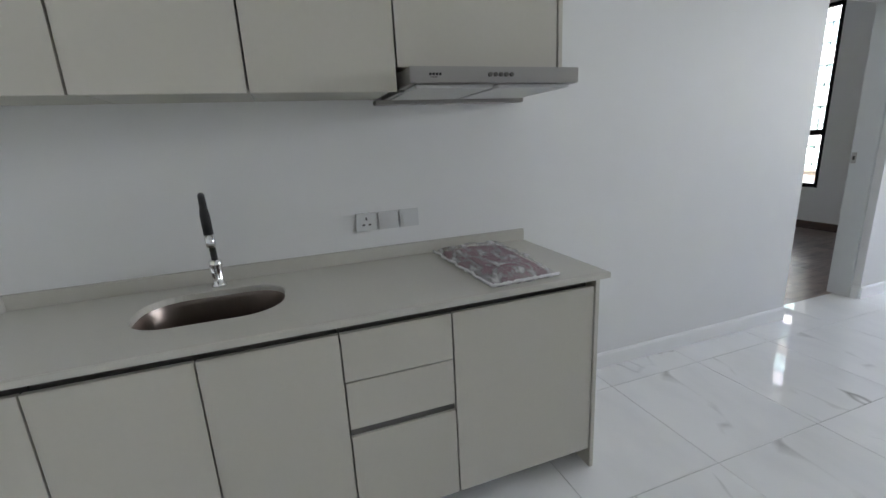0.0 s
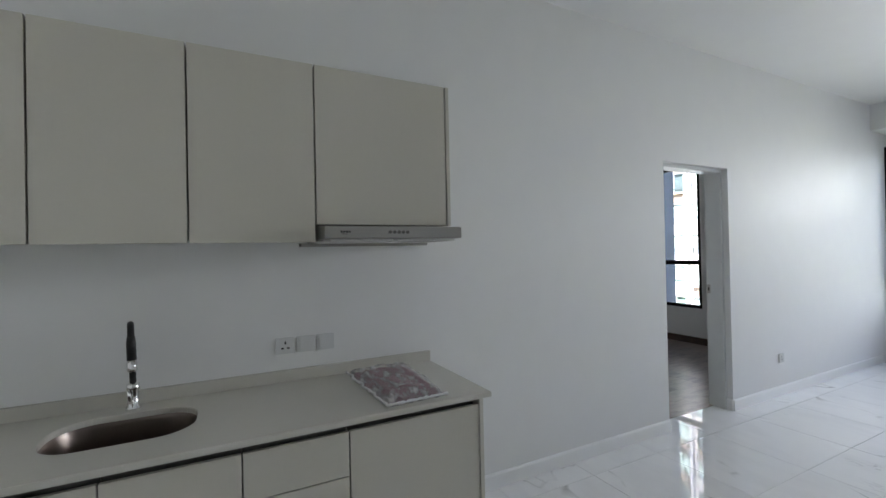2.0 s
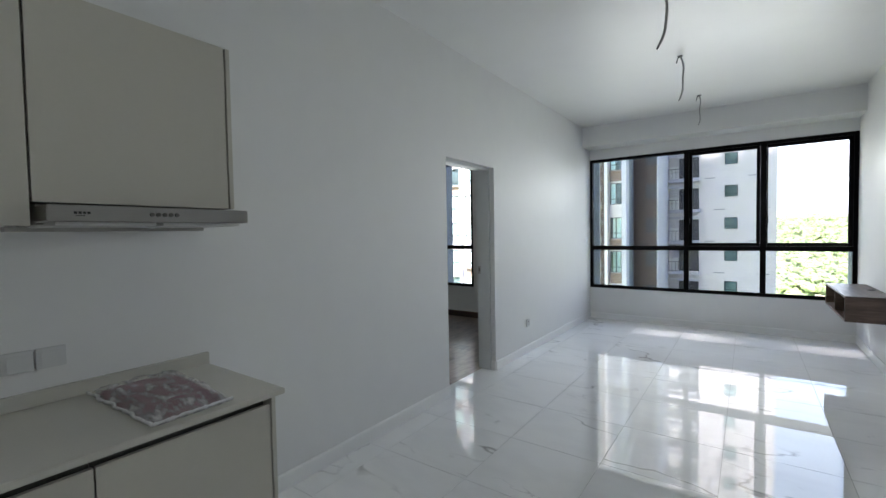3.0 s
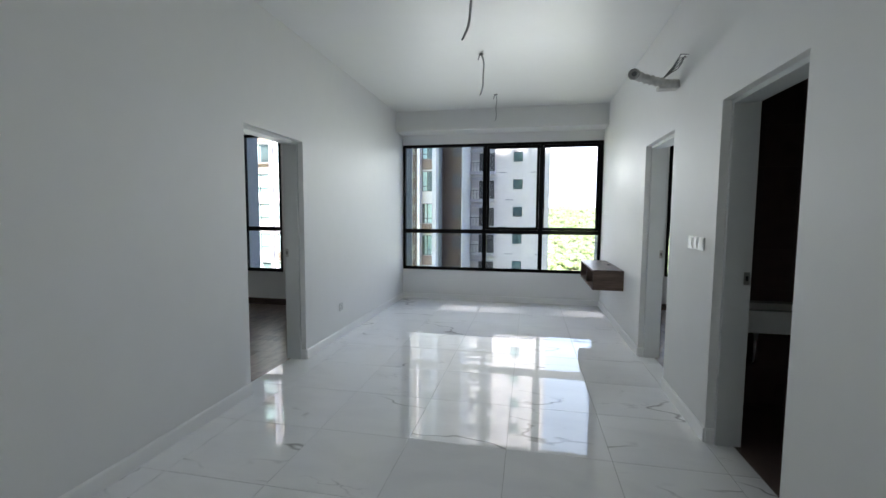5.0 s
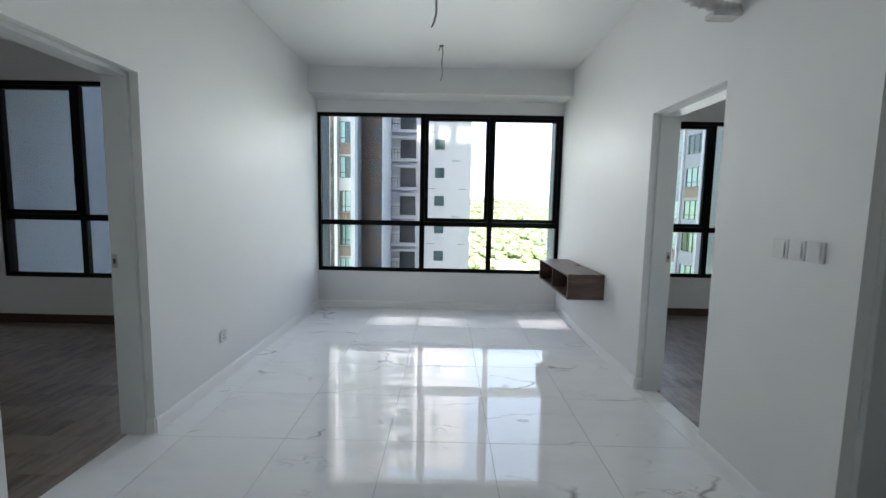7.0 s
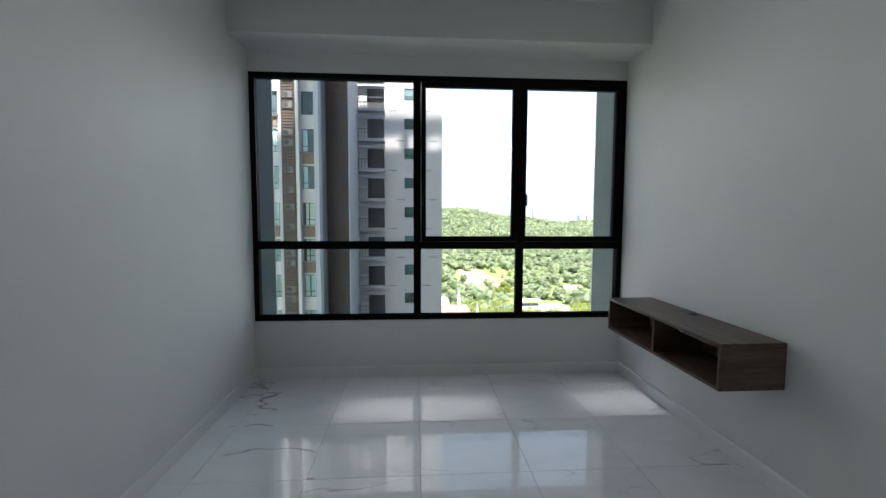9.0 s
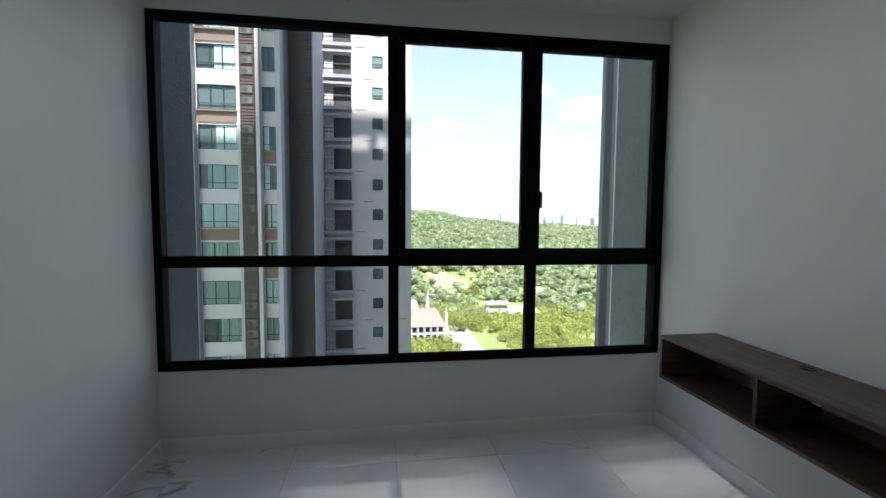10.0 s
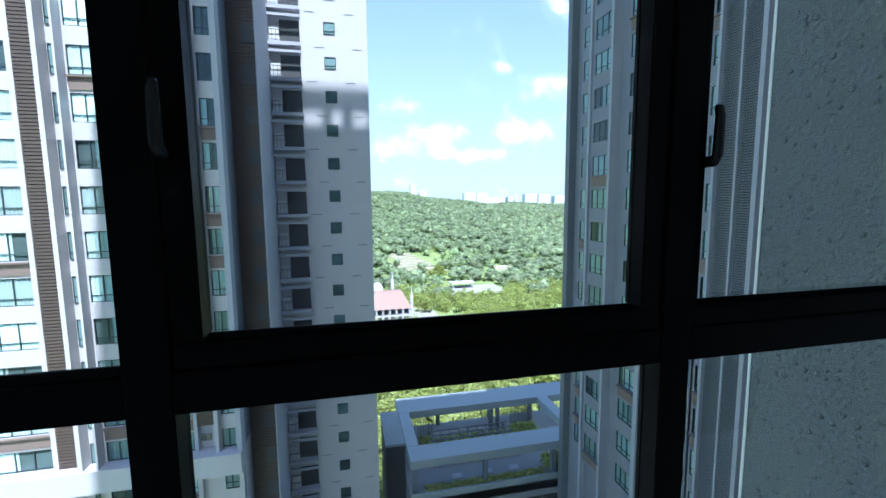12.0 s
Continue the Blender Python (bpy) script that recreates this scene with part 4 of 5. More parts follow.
def facade_window(y0, width, height, leaves, curtain):
    """Frame mesh, pane mesh and dim flat backing mesh round the origin, facing -y."""
    w, h, f = width / 2, height / 2, 0.05
    fr = [(-w, w, 0, 0.08, -h, -h + f), (-w, w, 0, 0.08, h - f, h), (-w, -w + f, 0, 0.08, -h + f, h - f), (w - f, w, 0, 0.08, -h + f, h - f), (-w + f, w - f, 0.01, 0.07, -h + height * 0.24, -h + height * 0.24 + f)]
    for i in range(1, leaves):
        x = -w + width * i / leaves
        fr.append((x - f * 0.7, x + f * 0.7, 0.005, 0.075, -h + f, h - f))
    pane = bmesh.new()                  # thin single glazing, so one sheet
    pane.faces.new([pane.verts.new(p) for p in ((-w + f, 0.035, -h + f), (w - f, 0.035, -h + f), (w - f, 0.035, h - f), (-w + f, 0.035, h - f))])
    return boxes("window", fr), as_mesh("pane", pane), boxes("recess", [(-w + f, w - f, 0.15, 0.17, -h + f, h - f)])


def curtain_mesh(width, height, cover, seed):
    rnd = random.Random(seed)
    bm = bmesh.new()
    n = int(width * cover / 0.07)
    w, h = width / 2 - 0.04, height / 2 - 0.04
    spans = [(-w, -w + 2 * w * cover)] if rnd.random() < 0.5 else [(w - 2 * w * cover, w)]
    for a, b in spans:
        prev = None
        for i in range(n + 1):
            x = a + (b - a) * i / n
            y = 0.085 + 0.02 * math.sin(i * 1.7) + 0.012 * rnd.random()
            c = (bm.verts.new((x, y, -h)), bm.verts.new((x, y, h)))
            if prev:
                bm.faces.new((prev[0], c[0], c[1], prev[1]))
            prev = c
    return as_mesh("curtain", bm)


def facade_column(host, xc, width, top, height, leaves, ks, y, turn=None, ledge=True, seed=1, deep=True, wall=None):
    """A column of windows: one part each, with pane and curtain under it."""
    fr, pn, rc = facade_window(0, width, height, leaves, 1)
    for m, me in ((M_FRAME_OUT, fr), (M_TPANE, pn), (M_ROOM_DIM, rc)):
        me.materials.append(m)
    cs = [curtain_mesh(width, height, c, seed + i) for i, c in enumerate((1.0, 1.0, 0.8, 0.55))]
    for c in cs:
        c.materials.append(M_CURTAIN)
    if deep:
        a, b, c = (xc - width / 2, xc + width / 2, [(top + ST * (k - 1), top + ST * k - height) for k in (*ks, ks[-1] + 1)])
        wide = 0.35
        bands = [(a, b, y - 0.02, y + 0.38, z0, z1) for z0, z1 in c] + [(a - wide, a, y - 0.02, y + 0.38, c[0][0], c[-1][1]), (b, b + wide, y - 0.02, y + 0.38, c[0][0], c[-1][1])]
        if turn is not None:
            bands = [(y0, y1, x0, x1, z0, z1) for x0, x1, y0, y1, z0, z1 in bands]
        for band in bands:
            part("spandrel", [band], wall, host)
    else:
        rc = boxes("recess", [(-width / 2 + 0.035, width / 2 - 0.035, 0.055, 0.06, -height / 2 + 0.035, height / 2 - 0.035)])
        rc.materials.append(M_BLIND)
    rnd = random.Random(seed)
    for k in ks:
        zc = top + ST * k - height / 2
        wn_ = part("window", fr, M_FRAME_OUT, host, "dark framed window with tinted glass")
        wn_.matrix_basis = (Matrix.Translation((xc, y, zc)) if turn is None else Matrix.Translation((y, xc, zc)) @ turn)
        part("pane", pn, M_TPANE, wn_).visible_shadow = False
        part("recess", rc, M_ROOM_DIM if deep else M_BLIND, wn_)
        if deep and rnd.random() < 0.92:
            part("curtain", rnd.choice(cs), M_CURTAIN, wn_)
        if ledge and rnd.random() < 0.4:
            w = width / 2
            bx = [(-w - 0.05, w + 0.05, -0.28, 0.0, -height / 2 - 0.18, -height / 2 - 0.06), (-w, w, -0.10, 0.0, -height / 2 - 1.0, -height / 2 - 0.18)]
            part("ledge", bx, M_BROWN_OUT, wn_, "brown painted ledge below the window")


KS = range(-7, 9)
KS_REAR = range(-13, 9)
YG = YF + 0.24
for xc, wd, lv, sd in ((-21.74, 4.6, 4, 1), (-14.8, 2.53, 3, 2), (-11.65, 2.92, 3, 3), (-7.70, 1.02, 2, 4), (-26.0, 2.4, 2, 5)):
    facade_column(tower, xc, wd, 2.66, 1.93, lv, KS, YG, seed=sd, wall=M_PAINT_OUT)
facade_column(tower, -16.95, 0.32, 2.66, 1.93, 1, KS, YG, ledge=False, seed=6, deep=False)
facade_column(tower, 0.80, 1.05, 2.55, 1.1, 1, KS_REAR, YB - 0.07, ledge=False, seed=7, deep=False)
# grey strips drawn for the shade in narrow wall slots
part("slot_mark", [(x, x + 0.9, YB - 0.02, YB + 0.1, 3.32 + ST * k, 3.40 + ST * k) for k in KS_REAR for x in ((-1.4, 2.2) if k % 2 else (-0.6, 2.9))], M_GREY_OUT, tower)
for k in KS_REAR:
    z = 3.45 + ST * k
    slab = part("balcony_slab", [(-4.56, -1.78, YB - 0.85, YB, z - 0.32, z), (-4.56, -1.78, YB - 0.85, YB - 0.7, z - 0.95, z - 0.72)], M_FIN, tower, "light grey balcony slab and beam")
    part("railing", [(-4.54, -1.8, YB - 0.83, YB - 0.80, z + 0.95, z + 1.0)] + [(-4.54 + 0.34 * i, -4.51 + 0.34 * i, YB - 0.82, YB - 0.80, z, z + 0.95) for i in range(9)], M_FRAME_OUT, slab)
    part("condenser", boxes("condenser", [(-4.45, -3.65, YB - 0.4, YB - 0.05, z + 0.05, z + 0.62), (-4.45, -3.65, YB - 0.4, YB - 0.05, z + 0.72, z + 1.29)], 0.02), M_ACUNIT, slab)
    part("balcony_door", [(-3.6, -1.9, YB - 0.02, YB + 0.02, z, z + 2.1)], M_PANEL, slab)
    part("balcony_door_frame", [(-3.6, -1.9, YB - 0.05, YB - 0.02, z + 2.05, z + 2.12), (-3.62, -3.56, YB - 0.05, YB - 0.02, z, z + 2.05), (-2.78, -2.72, YB - 0.05, YB - 0.02, z, z + 2.05), (-1.94, -1.88, YB - 0.05, YB - 0.02, z, z + 2.05)], M_FRAME_OUT, slab)
    for j in range(3):
        zc = 2.3 + ST * k - 0.85 * j
        if (k * 3 + j) % 7 in (1, 4) or k < -6:
            continue
        unit = part("condenser", boxes("condenser", [(-9.66, -8.86, YF - 0.13, YF - 0.025, zc - 0.27, zc + 0.27)], 0.02), M_CHANNEL, tower)
        part("fan_grille", tube([(-9.41, YF - 0.142, zc), (-9.41, YF - 0.12, zc)], 0.21, 16), M_RECESS, unit)
part("louvre_panel", [(-5.62, -4.68, YL - 0.03, YL + 0.01, 1.2 + ST * k, 2.6 + ST * k) for k in KS_REAR], M_PANEL, tower)

# ---- tower facing us from the side ----
XR = 25.0
tower2 = thing("apartment_tower", (32, 35, -50), "white apartment tower in shade with rows of tinted windows", "building")
part("wall", [(XR + 0.55, 45, 6, 47.4, -50, 26)], M_FIN_SHADE, tower2, "white painted wall in shade")
# fins here are dimmed from white too, for the same shade
for y0, y1, d, m in ((46.6, 47.4, 0.5, M_GREY_OUT), (43.3, 43.6, 0.3, M_FIN), (39.45, 39.75, 0.6, M_FIN), (34.5, 35.0, 0.6, M_FIN), (28.4, 28.6, 0.5, M_FIN), (25.3, 25.6, 0.6, M_FIN), (26.95, 27.1, 0.35, M_FIN), (20.0, 20.5, 0.5, M_FIN)):
    part("fin", [(XR + 0.25 - d, XR + 0.55, y0, y1, -50, 26)], m, tower2)
TURN = Matrix.Rotation(radians(-90), 4, "Z")
for yc, wd, lv, sd in ((44.42, 0.86, 1, 11), (41.45, 2.75, 3, 12), (36.56, 2.1, 3, 13), (31.0, 2.4, 2, 14), (29.0, 0.6, 1, 15), (22.8, 3.0, 3, 16), (17.5, 3.0, 3, 17)):
    facade_column(tower2, yc, wd, 5.54, 1.85, lv, range(-9, 8), XR + 0.14, TURN, seed=sd, wall=M_FIN_SHADE)
slats = [(XR + 0.02, XR + 0.1, 25.6, 28.4, z, z + 0.09) for z in np.arange(-30, 25.8, 0.16)]
# dark sheet in place of the shadowed depth behind these slats
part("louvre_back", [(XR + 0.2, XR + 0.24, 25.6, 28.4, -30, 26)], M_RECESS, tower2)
part("louvre", slats, M_GREY_OUT, tower2, "dark grey louvre slats", kind="stuff")

# ---- roof terrace below ----
HEDGES = []
pod = thing("terrace_pavilion", (19, 57, -50), "grey concrete roof terrace pavilion with a pergola", "building")
part("roof_ring", boxes("roof_ring", [(7.8, 34, 48.9, 51.9, -28.0, -27), (7.8, 34, 60.0, 64.2, -28, -27), (7.8, 9.2, 51.9, 60.0, -28, -27), (28, 29.5, 51.9, 60.0, -28, -27)], 0.03), M_CONCRETE, pod)
part("terrace_floor", [(7.8, 34, 48.4, 64.2, -50, -31.4)], M_ASPHALT, pod)
for x, y in ((8.3, 49.2), (16.5, 49.2), (25, 49.2), (8.3, 63.8), (14, 63.8), (22, 63.8), (27, 60.5), (33, 49.2), (21, 60.3), (22.0, 60.3)):
    part("column", [(x - 0.25, x + 0.25, y - 0.25, y + 0.25, -31.4, -28)], M_GREY_OUT, pod)
part("pergola_beam", [(12 + 1.3 * i, 12.14 + 1.3 * i, 53.5, 59.5, -30.0, -29.8) for i in range(9)] + [(11.6, 23.0, 53.6 + 1.1 * i, 53.74 + 1.1 * i, -29.8, -29.68) for i in range(6)] + [(x, x + 0.16, y, y + 0.16, -31.4, -30.0) for x in (12, 17.2, 22.4) for y in (53.6, 59.2)], M_GREY_OUT, pod)
part("screen", [(9.3 + 0.22 * i, 9.38 + 0.22 * i, 60.4, 60.5, -31.4, -28) for i in range(16)] + [(24 + 0.22 * i, 24.08 + 0.22 * i, 60.4, 60.5, -31.4, -28) for i in range(16)], M_RECESS, pod)
part("parapet", [(7.8, 34, 48.4, 48.6, -32.4, -30.6)], M_CONCRETE, pod)
part("lower_glazing", [(9 + 2.4 * i, 11.2 + 2.4 * i, 48.3, 48.39, -36, -33.2) for i in range(9)], M_RECESS, pod)
part("stair_core", [(5.5, 7.7, 52.8, 60.6, -50, -27.3)] + [(5.6 + 0.22 * i, 5.72 + 0.22 * i, 52.7, 52.8, -50, -27.4) for i in range(9)], M_PANEL, pod)
part("core_roof", [(5.4, 7.75, 52.7, 60.7, -27.29, -27.0)] + [(5.4, 7.75, 52.8 + 0.5 * i, 52.95 + 0.5 * i, -27.0, -26.94) for i in range(16)], M_CONCRETE, pod)
for x, y in ((13.5, 50.6), (17.2, 50.7), (20.6, 50.6)):
    tb = thing("terrace_table", (x, y, -31.4), "small white table with chairs on the roof terrace", "table", "terrace tables")
    part("tabletop", boxes("tabletop", [(x - 0.6, x + 0.6, y - 0.45, y + 0.45, -30.68, -30.62)], 0.01), M_PAINT_OUT, tb)
    for dx, dy in ((-0.5, -0.35), (0.5, -0.35), (-0.5, 0.35), (0.5, 0.35)):
        part("leg", [(x + dx - 0.03, x + dx + 0.03, y + dy - 0.03, y + dy + 0.03, -31.4, -30.68)], M_PAINT_OUT, tb)

for x0, x1, y0, y1, h in ((9.5, 24.0, 48.7, 49.6, 0.9), (24.5, 32.0, 49.6, 51.6, 1.5), (10.5, 12.0, 54.0, 59.5, 1.0), (23.5, 27.0, 57.0, 59.6, 1.2), (12.2, 23.2, 54.0, 59.4, 0.6)):
    hedge_rng = np.random.default_rng(int(x0 * 10))
    m_ = int((x1 - x0) * (y1 - y0) * 60)
    pts = np.stack([hedge_rng.uniform(x0, x1, m_), hedge_rng.uniform(y0, y1, m_), -31.4 + h * hedge_rng.uniform(0.05, 1, m_) ** 0.6], -1)
    HEDGES.append((pts, hedge_rng.uniform(0.2, 0.45, m_)))

# ---- ground, hill, woods ----
def height(x, y):
    """The lie of the land: flat near the towers, a wooded ridge beyond."""
    rise = np.clip((y - 215) / 420, 0, 1)
    rise = rise * rise * (3 - 2 * rise)
    crest = 51 - 0.075 * (x - 60) + 9 * np.exp(-((x - 75) / 45) ** 2)
    crest = np.clip(crest, 39, 80)
    fall = np.clip((y - 700) / 600, 0, 1)
    wave = 1.8 * np.sin(x * 0.045 + y * 0.021) + 1.5 * np.sin(x * 0.02 - y * 0.033)
    return -50 + crest * rise * (1 - 0.9 * fall) + wave * rise


gx = np.concatenate([np.linspace(-4500, -320, 14), np.linspace(-260, 760, 86), np.linspace(860, 4500, 12)])
gy = np.concatenate([np.linspace(-1500, 20, 10), np.linspace(40, 900, 88), np.linspace(960, 4700, 20)])
PX, PY = np.meshgrid(gx, gy, indexing="ij")
PZ = height(PX, PY)
me = bpy.data.meshes.new("ground")
nx_, ny_ = PX.shape
me.from_pydata(np.stack([PX, PY, PZ], -1).reshape(-1, 3).tolist(), [], [(i * ny_ + j, (i + 1) * ny_ + j, (i + 1) * ny_ + j + 1, i * ny_ + j + 1) for i in range(nx_ - 1) for j in range(ny_ - 1)])
put("ground", me, M_GROUND, "green grassy ground rising to a wooded ridge", "ground", "structure", smooth=True)


def clump_mesh(name, base_v, base_f, centres, sizes, spins, squash, jitter, seed):
    """Many copies of a small mesh in one object, each scaled, turned and roughened."""
    rng = np.random.default_rng(seed)
    n, k, f = len(centres), len(base_v), len(base_f)
    c, s = np.cos(spins)[:, None], np.sin(spins)[:, None]
    v = base_v[None] * (1 + jitter * rng.standard_normal((n, k, 1)))
    x = v[..., 0] * c - v[..., 1] * s
    y = v[..., 0] * s + v[..., 1] * c
    co = np.stack([x, y, v[..., 2] * squash], -1) * sizes[:, None, None] + centres[:, None]
    idx = (base_f[None] + (np.arange(n) * k)[:, None, None]).reshape(-1)
    me = bpy.data.meshes.new(name)
    w = base_f.shape[1]
    me.vertices.add(n * k)
    me.vertices.foreach_set("co", co.reshape(-1))
    me.loops.add(len(idx))
    me.loops.foreach_set("vertex_index", idx.astype(np.int32))
    me.polygons.add(n * f)
    me.polygons.foreach_set("loop_start", np.arange(0, n * f * w, w, dtype=np.int32))
    me.update(calc_edges=True)
    return me


bm = bmesh.new()
bmesh.ops.create_icosphere(bm, subdivisions=1, radius=1.0)
bm.verts.ensure_lookup_table()
ICO_V = np.array([v.co[:] for v in bm.verts])
ICO_F = np.array([[v.index for v in f.verts] for f in bm.faces])
bm.free()
rng = np.random.default_rng(5)


def scatter(n, y0, y1, s0, s1):
    y = np.sqrt(rng.uniform(y0 ** 2, y1 ** 2, n))
    x = y * rng.uniform(s0, s1, n)
    return x, y


x, y = scatter(12500, 215, 690, -0.02, 0.66)
keep = ~((np.abs(x - 50) < 22) & (y > 274) & (y < 330) & (rng.uniform(0, 1, len(x)) < 0.88))
keep &= ~((np.abs(x - 72) < 19) & (y < 252)) & ~((np.abs(x - 108) < 9) & (y > 272) & (y < 292)) & ~((x - 57) ** 2 + (y - 264) ** 2 < 90)
keep &= ~((y < 330) & (rng.uniform(0, 1, len(x)) < 0.5))
x, y = x[keep], y[keep]
size = 1.5 + 3.2 * rng.uniform(0, 1, len(x)) ** 2.0
ctr = np.stack([x, y, height(x, y) + size * 0.95], -1)
put("far_woods", clump_mesh("far_woods", ICO_V, ICO_F, ctr, size * 0.85, rng.uniform(0, 6.28, len(x)), 0.7, 0.2, 2), M_LEAF_FAR, "dense green woods covering the ridge", "woods", "stuff")
QV = np.array([(-0.5, -0.3, 0.0), (0.5, -0.3, 0.12), (0.5, 0.3, 0.0), (-0.5, 0.3, -0.12)])
CROSS = np.concatenate([QV, QV[:, [0, 2, 1]]])
CROSS_F = np.array([[0, 1, 2, 3], [4, 5, 6, 7]])
SPRAYS = 20
u = rng.standard_normal((len(x), SPRAYS, 3))
u /= np.linalg.norm(u, axis=-1, keepdims=True)
u[..., 2] = np.abs(u[..., 2]) * 0.68
lc = (ctr[:, None] + u * size[:, None, None] * rng.uniform(0.8, 1.15, (len(x), SPRAYS, 1))).reshape(-1, 3)
ls = np.repeat(size, SPRAYS) * rng.uniform(0.25, 0.6, len(lc))
put("far_foliage", clump_mesh("far_foliage", CROSS, CROSS_F, lc, ls, rng.uniform(0, 6.28, len(lc)), 0.75, 0.2, 8), M_LEAF_FAR, "leafy sprays of the woods on the ridge", "woods", "stuff")

# nearer trees: crowns of many leaf sprays
tx, ty = scatter(1700, 66, 235, 0.03, 0.62)
ok = ~((tx > 4) & (tx < 36) & (ty < 72)) & ~((np.abs(tx - 72) < 17) & (ty > 216)) & ~((np.abs(tx - 22) < 13) & (ty > 174) & (ty < 204)) & (np.sin(tx * 0.11) + np.sin(ty * 0.06 + 1) + rng.uniform(-1, 1, len(tx)) > -0.6)
tx, ty = tx[ok], ty[ok]
lc, ls = [], []
for a, b in zip(tx, ty):
    r = rng.uniform(1.2, 3.4)
    tall = r * rng.uniform(1.3, 2.0)
    n = 9
    hub = np.stack([rng.normal(0, 0.5, n) * r, rng.normal(0, 0.5, n) * r, rng.uniform(0.3, 1.0, n) * tall], -1)
    q = hub[rng.integers(0, n, 190)] + rng.normal(0, 0.24, (190, 3)) * r
    lc.append(q + np.array([a, b, float(height(np.array(a), np.array(b)))]))
    ls.append(rng.uniform(0.12, 0.30, 190) * r)
lc, ls = np.concatenate(lc), np.concatenate(ls)
put("trees", clump_mesh("trees", CROSS, CROSS_F, lc, ls, rng.uniform(0, 6.28, len(lc)), 0.75, 0.15, 3), M_LEAF, "green leafy trees and scrub below the towers", "trees", "stuff")
for pts, sizes_ in HEDGES:
    put("terrace_hedge", clump_mesh("terrace_hedge", CROSS, CROSS_F, pts, sizes_, rng.uniform(0, 6.28, len(pts)), 1.5, 0.2, 4), M_LEAF, "clipped green hedge planted on the roof terrace", "hedge", group="terrace hedges")
trunks = []
for a, b in zip(tx, ty):
    trunks.append((a - 0.15, a + 0.15, b - 0.15, b + 0.15, -50.2, -47.5))
put("tree_trunks", trunks, M_BARK, "brown trunks of the scattered trees", "trunks", "stuff")

# hall with a red roof, road and terraces on the slope
hall = thing("village_hall", (20, 188, -50), "white hall with a red hipped roof and slim spires", "building")
bm = bmesh.new()
q = [bm.verts.new(p) for p in ((9, 180, -43.5), (28, 180, -43.5), (28, 198, -43.5), (9, 198, -43.5), (13, 187, -37.5), (24.5, 187, -37.5), (24.5, 191, -37.5), (13, 191, -37.5))]
for f in FACES:
    bm.faces.new([q[i] for i in f])
part("roof", bm, M_ROOF, hall)
part("wall", [(10, 27, 182, 197, -50, -43.5)] + [(10 + 2.8 * i, 10.5 + 2.8 * i, 180.3, 180.8, -50, -43.5) for i in range(7)] + [(9.6, 27.4, 180.2, 180.9, -46.8, -46.3)], M_PAINT_OUT, hall)
# raised near-black blocks stand for the shaded openings
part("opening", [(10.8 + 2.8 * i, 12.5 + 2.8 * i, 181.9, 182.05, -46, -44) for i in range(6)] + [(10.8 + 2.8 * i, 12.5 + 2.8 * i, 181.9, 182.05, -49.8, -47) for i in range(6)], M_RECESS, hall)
part("spire", lathe([(0.9, 0), (0.8, 14), (0.5, 15), (0.05, 19.5)], (21.8, 199, -50), 10), M_PAINT_OUT, hall)
part("spire", lathe([(0.7, 0), (0.65, 10.5), (0.4, 11.3), (0.05, 14.5)], (28.4, 184, -50), 10), M_PAINT_OUT, hall)
part("dome", lathe([(2.6, 0), (2.6, 1.2), (2.3, 2.6), (1.5, 3.8), (0.1, 4.6)], (14.5, 193, -38.6), 16), M_PAINT_OUT, hall, smooth=True)
put("road", [(29, 41, 150, 205, -49.95, -49.85), (41, 75, 205, 213, -49.95, -49.85), (57, 88, 224, 247, -50.5, -49.0), (8, 29, 168, 180, -49.95, -49.85)], M_ASPHALT, "pale paved forecourt and road", "road", "structure")
shelter = thing("pavilion", (67, 243, -49), "small white pavilion beside the car park", "building")
part("roof", boxes("roof", [(60, 74, 239, 246.5, -46.2, -45.8)], 0.05), M_PAINT_OUT, shelter)
for dx, dy in ((61, 240), (73, 240), (61, 245.5), (73, 245.5)):
    part("post", [(dx - 0.2, dx + 0.2, dy - 0.2, dy + 0.2, -49, -46.2)], M_PAINT_OUT, shelter)
terr = thing("slope_terraces", (50, 285, -47), "pale stone terraces cut into the slope", "terraces")
for i in range(8):
    yy = 281 + 6.5 * i
    zz = float(height(np.array(50.0), np.array(yy)))
    part("terrace_wall", boxes("terrace_wall", [(33 + 1.2 * (i % 3), 68 - 2.6 * i, yy, yy + 1.6, zz - 1.5, zz + 1.5)], 0.1), M_EARTH, terr)
    part("terrace_ledge", boxes("terrace_ledge", [(33 + 1.2 * (i % 3), 68 - 2.6 * i, yy + 1.6, yy + 4.0, zz - 1.5, zz + 1.0)], 0.1), M_EARTH, terr)
put("rock_cut", boxes("rock_cut", [(100, 116, 280, 290, -49, -44.5)], 1.2), M_EARTH, "bare pale rock cut in the woods", "rock")

# one large round tree beside the car park
tree = thing("tree", (57, 264, -48), "large round bright green tree by the car park", "tree")
part("trunk", tube([(57, 264, -49), (57.2, 264, -46), (57, 264.1, -42)], [0.5, 0.4, 0.2], 10), M_BARK, tree)
tree_rng = np.random.default_rng(12)
hubs = tree_rng.normal(0, 1, (40, 3))
hubs = hubs / np.linalg.norm(hubs, axis=-1, keepdims=True) * np.array([5.6, 5.6, 4.4]) * tree_rng.uniform(0.4, 1, (40, 1))
pts = hubs[tree_rng.integers(0, 40, 1800)] + tree_rng.normal(0, 0.75, (1800, 3)) + np.array([57, 264, -42.5])
